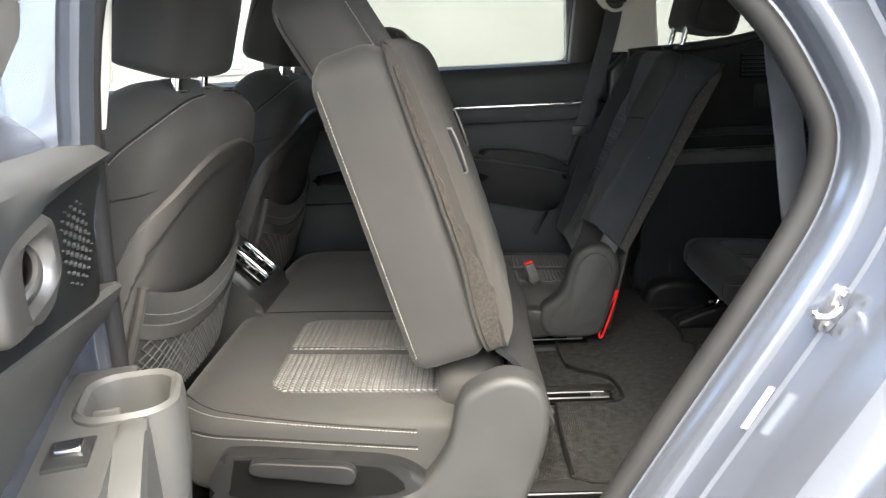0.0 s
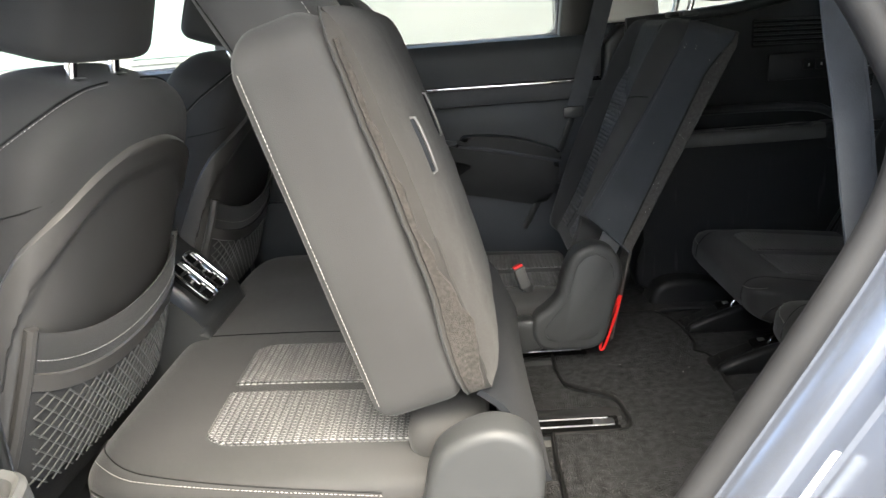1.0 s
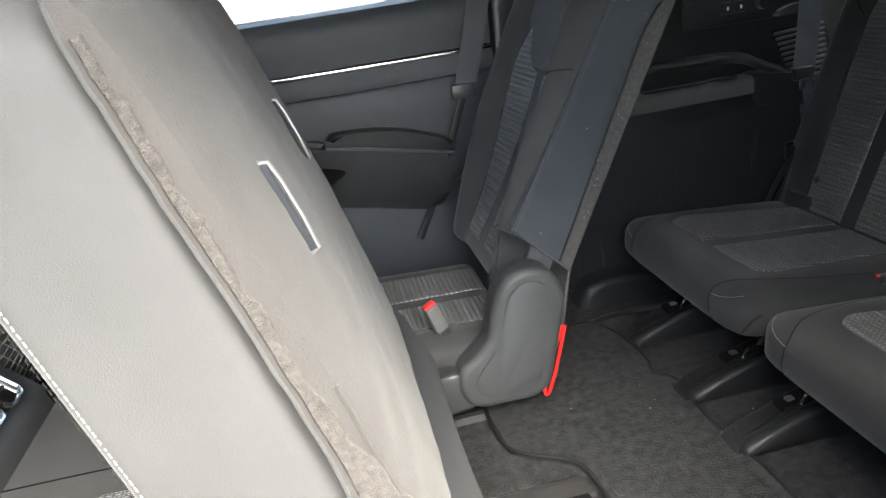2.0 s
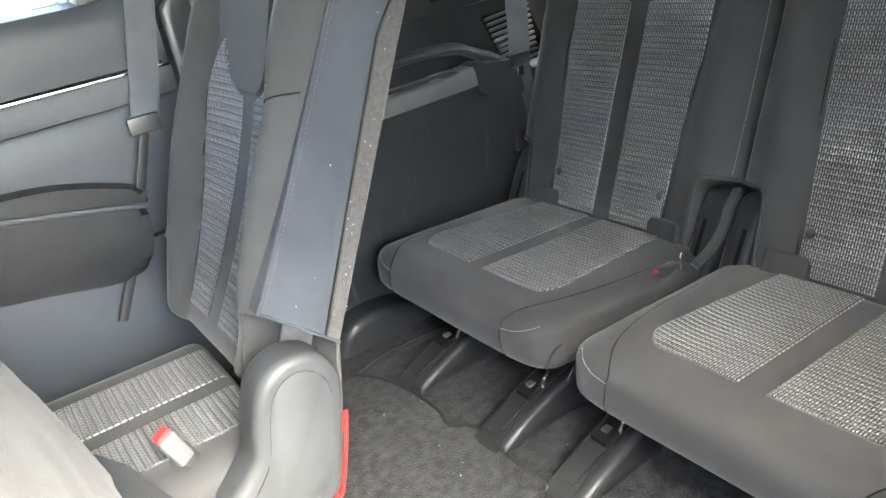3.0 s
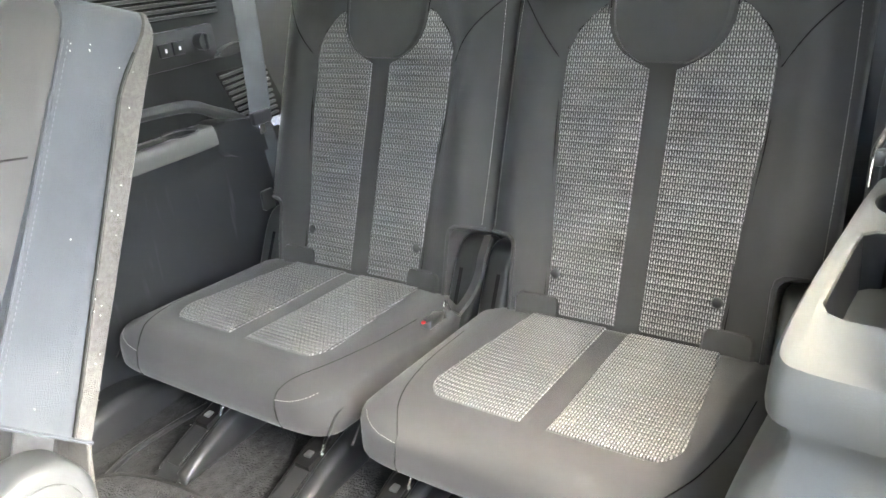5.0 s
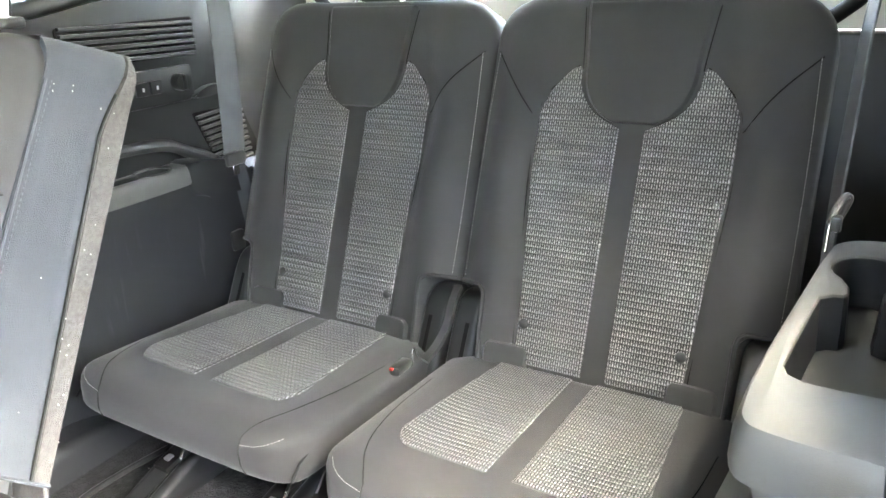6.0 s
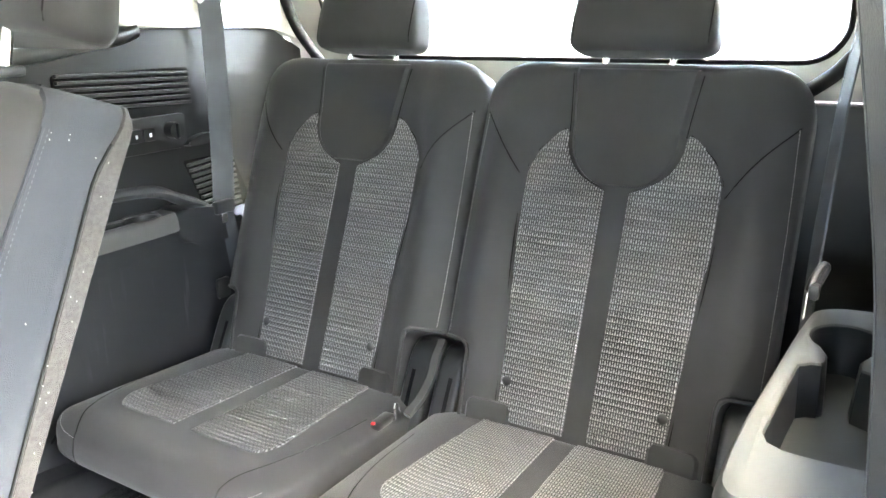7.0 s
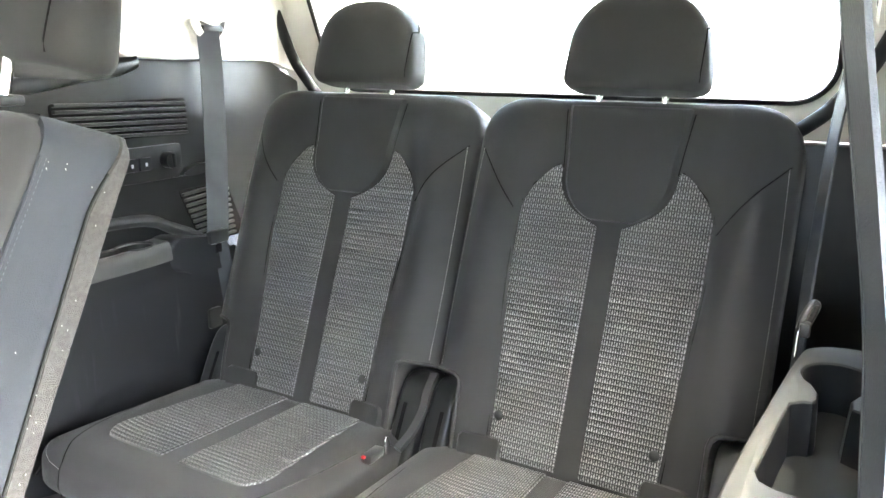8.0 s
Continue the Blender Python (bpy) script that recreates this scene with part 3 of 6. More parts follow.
        part("seam", tube([cush.on(sg * 0.158, 0.385, 0.0004), cush.on(sg * 0.158, 0.3905, 0.0004), cush.place(sg * 0.158, 0.3926, -0.040), cush.place(sg * 0.160, 0.3926, -0.055), cush.place(sg * 0.162, 0.386, -0.075)], 0.0011, 6), M_BINDING, c, "dark sewn seam")
        part("piping", tube([cush.place(sg * 0.243, q, d) for q, d in ((0.20, -0.020), (0.27, -0.021), (0.325, -0.030), (0.36, -0.046), (0.378, -0.066))], 0.0022, 6), M_BINDING, c, "dark boxing seam")
        seam(cush, [(sg * 0.158, 0.385), (sg * 0.166, 0.373), (sg * 0.183, 0.345), (sg * 0.199, 0.30), (sg * 0.213, 0.22), (sg * 0.219, 0.12)], c, 0.0010)
    # headrest on two rods
    top = back.place(0, 0.60, -0.05)
    h = headrest((top.x - 0.010, yc - 0.008, top.z + 0.132), 0.118, 0.080, 0.092, e, 14, 0.024)
    rods((top.x - 0.02, yc, top.z), 0.055, 0.012, 0.07, e, (0.012, 0, 0), 0.0055)
    # recliner brackets in the notches
    for sg in (-1, 1):
        y = yc - 0.006 + sg * 0.234
        o = [back.place(0, q, d) for q, d in ((-0.09, 0.014), (-0.02, 0.013), (0.04, 0.008), (0.085, 0.001), (0.110, -0.010), (0.124, -0.034), (0.120, -0.08), (0.06, -0.10), (-0.08, -0.11))]
        # cover nearest the open door is paler: daylight painted into its colour
        br = part("bracket", puffed(smooth_outline([(p.x, p.z) for p in o], 4), y - 0.0255, y + 0.0255, 0.012), M_BLACK if yc > 0 or sg > 0 else M_GREY_PLASTIC, e, "smooth plastic recliner cover")
        slot = [[back.place(y - yc + 0.006 - sg * 0.006 + k, q, d) for k, d in ((-0.0035, 0.0135 - 0.12 * max(0.0, q)), (0.0035, 0.0135 - 0.12 * max(0.0, q)), (0.0035, -0.03), (-0.0035, -0.03))] for q in (-0.04, 0.0, 0.035, 0.066)]
        # no slot is cut; the near-black strip paints its shade
        part("slot", loft(slot), M_DARK, br, "dark strip painting the shade of a slot")
    for y in feet:
        # a low wedge with raised cheeks, a pad in front and a latch well
        foot = smooth_outline([(0.690, zf + 0.004), (0.688, zf + 0.016), (0.71, zf + 0.029), (0.79, zf + 0.055), (0.86, zf + 0.070), (0.94, zf + 0.078), (0.94, zf + 0.004)], 4)
        ft = part("foot", prism(foot, y - 0.027, y + 0.027, 0.006, 3), M_BLACK, e, "black plastic hinge cover")
        for k, fat in ((-1, 0.014), (1, 0.006)):
            cheek = [[Vector((x, y + k * 0.026 + fat * math.cos(t), z - 0.002 + (0.003 + 0.55 * fat) * math.sin(t) * (1 if math.sin(t) > 0 else h))) for t in [2 * math.pi * j / 12 for j in range(12)]] for x, z, h in ((0.689, zf + 0.008, 0.5), (0.695, zf + 0.018, 1.4), (0.74, zf + 0.036, 3.2), (0.80, zf + 0.057, 5.4), (0.87, zf + 0.072, 7.0), (0.94, zf + 0.080, 7.8))]
            part("cheek", loft(cheek), M_BLACK, ft)
        part("pad", prism(smooth_outline([(0.703, zf + 0.026), (0.72, zf + 0.036), (0.765, zf + 0.051), (0.775, zf + 0.050), (0.74, zf + 0.026)], 4), y - 0.010, y + 0.020, 0.003, 2), M_BLACK, ft)
        # the well is a near-black plate on the wedge, its shade painted
        part("well", loft([[(x, y + q, zf + 0.0645 + (x - 0.80) * 0.20 + d) for q, d in ((-0.010, 0.002), (0.020, 0.002), (0.020, -0.006), (-0.010, -0.006))] for x in (0.772, 0.81, 0.845)]), M_DARK, ft, "flat dark plate painting the shade of the latch well")
        part("latch", tube(spline([(0.80, y - 0.012, zf + 0.064), (0.81, y - 0.012, zf + 0.078), (0.826, y - 0.008, zf + 0.084), (0.842, y - 0.006, zf + 0.074)], 4), 0.003, 8), M_CHROME, ft, "bright metal latch")
        part("hook", boxed(0.786, 0.800, y + 0.000, y + 0.013, zf + 0.060, zf + 0.068, 0.002, 2), M_STEEL, ft, "steel latch hook")
    return e


def headrest(c, half, tall, thick, parent, lean=12, squash=0.0):
    """A rounded cushion about c, narrower above, leaning with the back."""
    along, out = frame_of(lean)
    p = Pad(Vector(c) - Vector(along) * tall + Vector(out) * (thick / 2), (0, 1, 0), along, out, tall * 2, half, thick, 4.5, 0.04, 0.07, 0.0, 0.006 + squash, 0.006, 0.022)
    ob = part("headrest", p.body(22, 48), M_CLOTH, parent)
    for sg in (-1, 1):
        seam(p, [(sg * half * 0.90, 0.012), (sg * half * 0.905, tall), (sg * half * 0.86, tall * 1.55)], ob, 0.0012)
    return ob


far_rear = third_row_seat(0.265, (0.336, 0.105))
near_rear = third_row_seat(-0.265, (-0.060, -0.335))
part("link_arm", strap(spline([(1.172, -0.012, 0.950), (1.146, -0.012, 0.925), (1.133, -0.010, 0.895), (1.108, -0.004, 0.866), (1.075, 0.004, 0.846)], 6), 0.013, (0, 1, 0), 0.010), M_PLASTIC, near_rear, "curved black link arm")
bu = part("buckle", boxed(-0.026, 0.026, -0.010, 0.010, -0.008, 0.008, 0.005, 2, Matrix.Translation((1.035, 0.026, 0.850)) @ pose(0, 0, 0, 0, 8, 8)), M_PLASTIC, far_rear, "black belt buckle tucked in the gap")
part("release", boxed(-0.003, 0.003, -0.003, 0.003, -0.002, 0.002, 0.001, 2, Matrix.Translation((1.009, 0.026, 0.859))), M_RED, bu, "red release button")
part("wire", tube(spline([(1.075, 0.018, 0.850), (1.070, 0.020, 0.868), (1.060, 0.018, 0.866), (1.055, 0.014, 0.846)], 5), 0.0022, 8), M_CHROME, far_rear, "bright metal loop")


PLACE = stretch((0, -0.25, 1.0), (-0.063, -0.186, 1.064), 1.16, 1.16, 1.16)


def second_row_near():
    """The wide seat beside the open door: its back tipped forward."""
    e = empty("middle_seat", pose(0.0, -0.24, floor_z(0.0)), "wide dark cloth seat, its back tipped forward over the cushion", "car seat")
    y0, y1 = -0.562, 0.40
    yc, hw = (y0 + y1) / 2, (y1 - y0) / 2
    cush = Pad((0.16, yc, 0.825), (0, 1, 0.0), (-1, 0, 0.03), (0.03, 0, 1), 0.485, hw, 0.15, 8, 0.05, 0.10, 0.0, 0.0, 0.004)
    c = part("seat", cush.body(30, 72), M_CLOTH, e)
    ic = -0.335 - yc
    for lo, hi in ((-0.157, -0.014), (0.002, 0.152)):
        bend = corner_edge(0.0, 0.334, 0.045, 1)
        low_edge = (lambda s, v=lo, k=bend: ic + v - k(s)) if lo < -0.1 else (lambda s, v=lo: ic + v)
        high_edge = (lambda s, v=hi, k=bend: ic + v + k(s)) if hi > 0.1 else (lambda s, v=hi: ic + v)
        part("insert", cush.patch(0.02, 0.334, low_edge, high_edge, 0.003), M_WOVEN, c, "grey woven fabric insert")
    seam(cush, [(ic + 0.20, 0.03), (ic + 0.20, 0.2), (ic + 0.20, 0.43)], c)

    def rim_line(z0, z1, proud):
        """Along the door side and round the front corner at a given height."""
        pts = []
        for s in [0.09 + 0.295 * i / 30 for i in range(30)] + [0.385 + 0.092 * math.sin(math.pi / 2 * i / 14) for i in range(15)]:
            h = cush.thick / 2 - cush.dip(s) * 0.8
            z = z0 + (z1 - z0) * (0.43 - s) / 0.34 - 0.75 * cush.dip(s)
            k = min(0.99, abs(z - cush.o.z - 0.03 * s + cush.thick / 2) / h)
            pts.append(cush.place(-cush.width(s) * (1 - k ** 8) ** 0.125 - proud, s, 0) * 1.0)
            pts[-1].z = z
        return pts

    for z0, z1 in ((0.828, 0.797), (0.802, 0.770)):
        part("stitching", dashes(rim_line(z0, z1, 0.0012)), M_THREAD, c, "pale stitching")
        part("seam", tube(rim_line(z0 + 0.0035, z1 + 0.0035, 0.0002), 0.0012, 6), M_BINDING, c, "dark sewn seam")
    # the back
    along, out = frame_of(-15.5)
    back = Pad((0.068, -0.245, 0.872), (0, 1, 0), along, out, 0.475, 0.298, 0.122, 10, 0.05, 0.05, 0.0, 0.0, 0.0, 0.03)
    b = part("backrest", back.body(30, 64), M_CLOTH, e)
    part("stitching", dashes([back.place(-0.2985, s, -0.016) for s in [0.03 + 0.0125 * i for i in range(33)]]), M_THREAD, b, "pale stitching")
    part("stitching", dashes([back.place(-0.293, s, -0.008) for s in [0.03 + 0.0125 * i for i in range(33)]]), M_BINDING, b)
    # carpet on its rear, thicker towards the foot
    def depth(s):
        return 0.163 - 0.028 * s + 0.008 * math.sin(math.pi * min(1.0, s / 0.47))

    def join(s):
        """Where the side cloth meets the carpet; the carpet creeps forward near the foot."""
        return min(depth(s) - 0.004, 0.121 + 0.003 * math.sin(s * 11) - 0.008 * math.exp(-((s - 0.06) / 0.06) ** 2)) + 0.0012 * noise.noise((s * 60, 1.7, 0))

    loops = []
    for i in range(41):
        s = 0.006 + 0.462 * i / 40
        w = back.width(s) + 0.0016 + 0.002 * math.exp(-((s - 0.09) / 0.07) ** 2)
        rear = depth(s)
        loop = []
        for j in range(29):
            t = -1 + 2 * j / 28
            d = -rear + back.dip(s) * 0.8 * (s > 0.1) + 0.016 * abs(t) ** 5
            d += 0.0022 * noise.noise((t * 6, s * 22, 3.1)) + 0.0012 * noise.noise((t * 30, s * 60, 1.1))
            loop.append(back.place(w * t, s, d))
        loops.append(loop + [back.place(w, s, -join(s)), back.place(w * 0.97, s, -join(s) + 0.004), back.place(-w * 0.97, s, -join(s) + 0.004), back.place(-w, s, -join(s))])
    cp = part("back_carpet", loft(loops), M_BACK_CARPET, b, "worn brownish grey carpet back panel")
    part("edge_seam", tube([Vector(l[-1]) + Vector((0, -0.0006, 0)) for l in loops], 0.0012, 6), M_CLOTH, b, "sewn carpet edge seam")
    part("fold", tube([Vector(l[0]) + Vector((0, 0.0006, 0)) for l in loops[2:18]], 0.0024, 6), M_BACK_CARPET, b, "raised fold in the carpet")
    # brown nap rubbed up on the door side, near the foot
    nap = []
    for i in range(45):
        s = 0.012 + 0.42 * i / 44
        w = back.width(s) + 0.0058
        wide = 0.20 + 0.50 * math.exp(-((s - 0.09) / 0.075) ** 2) + 0.12 * noise.noise((s * 45, 7.3, 0))
        d0 = -join(s) - 0.004
        d1 = d0 - (depth(s) - join(s)) * wide
        nap.append([back.place(-w + 0.004, s, d0), back.place(-w, s, d0 - 0.002), back.place(-w, s, (d0 + d1) / 2), back.place(-w + 0.0005, s, d1 + 0.001), back.place(-w + 0.004, s, d1)])
    part("worn_patch", loft(nap), M_NAP, cp, "rubbed brown carpet nap")
    for y, s in ((-0.445, 0.288), (-0.157, 0.292)):
        an = part("anchor", boxed(-0.004, 0.004, -0.0038, 0.0038, -0.034, 0.034, 0.0025, 2, Matrix.Translation(back.place(y + 0.245, s, -depth(s) + 0.0022)) @ pose(0, 0, 0, 0, -18, 0)), M_CARPET_SMOOTH, b, "slot with a metal child seat anchor")
        part("bar", tube([back.place(y + 0.245, s + k, -depth(s + k) - d) for k, d in ((-0.036, -0.004), (-0.034, 0.003), (-0.01, 0.0045), (0.02, 0.0045), (0.034, 0.003), (0.036, -0.004))], 0.0019, 8), M_SATIN, an, "bright metal bar")
    # carpet flap that hangs from the foot of the back
    rows = []
    for i in range(13):
        y = -0.535 + 0.58 * i / 12
        w = 0.003 * math.sin(9 * y)
        rows.append([(0.196, y, 0.915), (0.218, y, 0.897), (0.240, y, 0.868), (0.256, y, 0.828), (0.272 + w, y, 0.785 + w), (0.265 + w, y, 0.783 + w), (0.249, y, 0.826), (0.232, y, 0.866), (0.212, y, 0.892), (0.190, y, 0.91)])
    part("flap", loft(rows), M_CARPET_SMOOTH, e, "hanging dark carpet flap")
    # headrests
    tilted_headrest((-0.026, -0.372, 1.371), 0.135, 0.088, 0.115, e, -30)
    tilted_headrest((0.028, -0.08, 1.335), 0.10, 0.05, 0.08, e, -40, False)
    # shields, recliner cap, lever
    cap = smooth_outline([(0.150, 0.872), (0.200, 0.894), (0.243, 0.882), (0.262, 0.845), (0.256, 0.78), (0.228, 0.70), (0.205, 0.645), (0.03, 0.645), (0.03, 0.70), (0.075, 0.728), (0.115, 0.785), (0.130, 0.84)], 5)
    part("recliner_cover", puffed(cap, -0.597, -0.54, 0.013), M_COVER, e, "black plastic recliner cover")
    sh = smooth_outline([(-0.245, 0.71), (-0.225, 0.768), (-0.195, 0.783), (-0.06, 0.772), (0.045, 0.758), (0.09, 0.71), (0.08, 0.60), (-0.22, 0.60)], 5)
    shield = part("side_shield", prism(sh, -0.592, -0.545, 0.012, 3), M_BLACK, e, "black plastic side shield")
    part("pinch_trim", loft([[(x, -0.60, z), (x, -0.585, z + 0.004), (x, -0.56, z), (x, -0.585, z - 0.008)] for x, z in ((0.03, 0.70), (0.07, 0.705), (0.12, 0.70), (0.17, 0.69))]), M_PLASTIC, shield)
    # flat plate on the shield, near-black for the recess's shade
    part("recess", prism(smooth_outline([(-0.205, 0.735), (-0.196, 0.772), (-0.18, 0.777), (-0.02, 0.764), (0.03, 0.752), (0.035, 0.715), (-0.19, 0.715)], 4), -0.5935, -0.590, 0.001, 1), M_DARK, shield, "flat dark plate painting the shade of the lever recess")
    lev = smooth_outline([(-0.169, 0.777), (-0.158, 0.7835), (-0.10, 0.7790), (-0.05, 0.7755), (-0.026, 0.772), (-0.016, 0.762), (-0.018, 0.750), (-0.030, 0.7435), (-0.06, 0.7475), (-0.11, 0.7545), (-0.155, 0.7600), (-0.168, 0.767)], 4)
    part("lever", puffed(lev, -0.613, -0.596, 0.003), M_BLACK, shield, "black plastic seat lever with a squared end")
    part("stem", tube([(-0.035, y, 0.755) for y in (-0.588, -0.600)], 0.010, 14), M_PLASTIC, shield)
    part("hinge", boxed(0.19, 0.25, -0.545, -0.52, 0.70, 0.86, 0.006, 2), M_STEEL, e, "metal hinge plate")
    part("hinge_cloth", boxed(0.10, 0.205, -0.525, 0.03, 0.80, 0.872, 0.032, 5), M_CLOTH, e, "dark cloth under the back's foot")
    # near-black block paints the shade below the cushion
    part("underseat_shade", boxed(-0.20, 0.22, -0.54, 0.10, 0.655, 0.74, 0.01, 2), M_DARK, e)
    return e


def tilted_headrest(c, half, tall, thick, parent, lean, raised=True):
    ob = headrest(c, half, tall, thick, parent, lean)
    along, out = frame_of(lean)
    for k in (-1, 1) if raised else ():
        a = Vector(c) + Vector((0, k * 0.055, 0)) - Vector(along) * (tall - 0.01)
        part("rod", tube([a, a - Vector(along) * 0.03 + Vector((0.004, 0, 0)), a - Vector(along) * 0.06 + Vector((0.012, 0, 0))], 0.006, 10), M_CHROME, parent, "chrome headrest rod")
    edge = Pad(Vector(c) - Vector(along) * tall + Vector(out) * (thick / 2), (0, 1, 0), along, out, tall * 2, half, thick, 4.5, 0.04, 0.07, 0.0, 0.006, 0.006, 0.022)
    for d in (-0.10, -0.91):
        line = []
        for s in [0.02 + (2 * tall - 0.05) * i / 24 for i in range(25)]:
            h = max(0.003, thick / 2 - edge.dip(s) * 0.8)
            k = (d + 0.5) * 2 * (h / (thick / 2))
            line.append(edge.place(-edge.width(s) * (1 - abs(d * 2 + 1) ** 4.5) ** (1 / 4.5) - 0.0008, s, -thick / 2 + k * thick / 2))
        part("stitching", dashes(line), M_THREAD, ob, "pale stitching")
    return ob


second_row_near()


PLACE = stretch((0.5, 0.108, 0.895), (0.519, 0.165, 0.925), 1.08, 1.08, 1.08)


def second_row_far():
    """The narrow seat by the far door, its back upright."""
    yc = 0.292
    e = empty("middle_seat", pose(0.2, yc, floor_z(0.2)), "narrow dark cloth seat with an upright reclined back", "car seat")
    along, out = frame_of(24)
    o = Vector((0.388, yc, 0.90)) - Vector(along) * 0.03
    back = Pad(o, (0, 1, 0), along, out, 0.535, 0.186, 0.108, 8, 0.030, 0.045, 0.048, 0.0, -0.024, 0.02, edge=lambda s: 0.106 + 0.035 * min(1.0, max(0.0, s / 0.34)) ** 2 - 0.03 * min(1.0, max(0.0, (s - 0.345) / 0.09)))
    b = part("backrest", back.body(), M_CLOTH, e)
    back_insert(back, 0.098, 0.133, 0.086, 0.03, 0.345, 0.432, 0.078, 0.352, b)
    cut_out(b, loft([[back.place(q, t, d) for q, t in ((-0.118, -0.05), (-0.118, 0.086), (-0.124, 0.099), (-0.136, 0.104), (-0.30, 0.106), (-0.30, -0.05))] for d in (-0.3, 0.08)]))
    part("piping", tube([back.on(-0.117, 0.0, 0.001), back.on(-0.117, 0.083, 0.001), back.on(-0.123, 0.100, 0.001), back.on(-0.136, 0.106, 0.001), back.on(-0.170, 0.107, 0.001), back.place(-0.184, 0.109, -0.012)], 0.0030, 8), M_CLOTH, b, "piped lower edge")
    part("hinge_plate", loft([[back.place(q, t, d) for d in (-0.045, -0.09)] + [back.place(q - 0.004, t, d) for d in (-0.09, -0.045)] for q, t in ((-0.13, -0.06), (-0.13, 0.09))]), M_STEEL, b, "grey metal hinge plate")
    # shell behind: blue-black cloth from a sewn seam to a worn carpet edge, taller towards the rear
    def foot(d):
        return 0.070 + 0.052 * min(1.0, max(0.0, (d + 0.10) / 0.139))

    def crest(d):
        return 0.547 - 0.010 * min(1.0, max(0.0, (d + 0.125) / 0.10)) - 0.014 * min(1.0, max(0.0, (d + 0.025) / 0.05))

    def rear_of(v):
        return -0.100 - 0.025 * v + 0.016 * (1 - math.sqrt(1 - min(1.0, max(0.0, (v - 0.94) / 0.06)) ** 2))

    def carpet_of(v):
        return min(-0.077 - 0.014 * v, -0.077 - 0.014 * v - 0.028 * max(0.0, (v - 0.80) / 0.20) ** 1.4)

    def seam_of(v):
        return 0.018 - 0.044 * v ** 0.85

    def shell_loop(v, d_front, d_rear, grow):
        n, loop = 9, []
        for i in range(n + 1):
            d = d_front + (d_rear - d_front) * i / n
            t = foot(d) + (crest(d) - foot(d)) * v
            w = 0.186 + grow - 0.034 * (1 - math.sqrt(1 - min(1.0, max(0.0, (v - 0.92) / 0.08)) ** 2))
            round_in = 0.004 * (1 if i in (0, n) else 0)
            loop.append((w - round_in, t, d))
        a, t, d = loop[0]
        lip = [(0.165, t, d), (0.150, t, min(d, -0.075))] if d > -0.05 else []
        return [back.place(-a, t, d) for a, t, d in loop] + [back.place(a, t, d) for a, t, d in loop[::-1] + lip] + [back.place(-a, t, d) for a, t, d in lip[::-1]]

    vs = [i / 40 for i in range(38)] + [0.94, 0.955, 0.97, 0.98, 0.99, 0.996, 1.0]
    part("back_shell", loft([shell_loop(v, seam_of(v), carpet_of(v) - 0.004, 0.0040) for v in vs]), M_SHELL, b, "blue-black cloth back shell")
    part("back_carpet", loft([shell_loop(v, carpet_of(v), min(rear_of(v), carpet_of(v) - 0.006), 0.0055) for v in vs]), M_EDGE_CARPET, b, "worn brownish carpet back panel")
    for name, edge, mat, lab in (("piping", seam_of, M_SHELL, "dark piped front seam"), ("edge_seam", carpet_of, M_BINDING, "dark sewn seam")):
        part(name, tube([back.place(-0.1905, foot(edge(v)) + (crest(edge(v)) - foot(edge(v))) * v, edge(v)) for v in vs[:37]], 0.0018, 6), mat, b, lab)
    part("stitching", dashes([back.place(-0.1912, foot(seam_of(v)) + (crest(seam_of(v)) - foot(seam_of(v))) * v, seam_of(v) - 0.006) for v in vs[:37]], 0.003, 0.003, 0.0004), M_BELT, b, "fine grey stitching")
    part("hem", tube([back.place(-0.1905, foot(d) + 0.002, d) for d in (0.016, -0.01, -0.05, -0.08, -0.099)], 0.0026, 6), M_SHELL, b, "rolled lower hem")
    seam(back, [(-0.128, 0.335), (-0.150, 0.352), (-0.168, 0.366), (-0.180, 0.374)], b, 0.0012)
    rnd = random.Random(5)
    for i in range(22):
        s, d = rnd.uniform(0.12, 0.50), rnd.choice((0.03, 0.05, 0.084, 0.092, 0.096, 0.1))
        p = back.place(-0.1925, s, -d)
        part("fluff", boxed(p.x - 0.0003, p.x + 0.0003, p.y - 0.0003, p.y + 0.0003, p.z - rnd.uniform(0.0002, 0.0016), p.z + rnd.uniform(0.0003, 0.0008)), M_THREAD, b, smooth=False)
    # headrest and rods
    headrest((0.722, yc, 1.476), 0.130, 0.086, 0.118, e, 14, 0.016)
    rods((0.646, yc, 1.362), 0.055, 0.0, 0.062, e, (0.016, 0, 0), 0.0065)
    # cushion
    cush = Pad((0.40, yc + 0.004, 0.805), (0, 1, 0), (-1, 0, 0.03), (0.03, 0, 1), 0.50, 0.186, 0.13, 7, 0.05, 0.05, 0.01)
    c = part("seat", cush.body(), M_CLOTH, e)
    for lo, hi in ((-0.125, -0.013), (0.013, 0.125)):
        part("insert", cush.patch(0.0, 0.36, (lambda s, v=lo: v), (lambda s, v=hi: v), 0.003), M_WOVEN, c, "grey woven fabric insert")
    # recliner cover, buckle, strap, painted shade underneath
    cap = smooth_outline([(0.352, 0.865), (0.374, 0.912), (0.415, 0.930), (0.456, 0.914), (0.474, 0.87), (0.462, 0.81), (0.447, 0.752), (0.434, 0.717), (0.408, 0.701), (0.36, 0.700), (0.318, 0.702), (0.294, 0.717), (0.284, 0.748), (0.293, 0.780), (0.320, 0.800), (0.342, 0.825)], 5)
    cov = part("recliner_cover", puffed(cap, 0.067, 0.128, 0.014), M_COVER, e, "black plastic recliner cover")
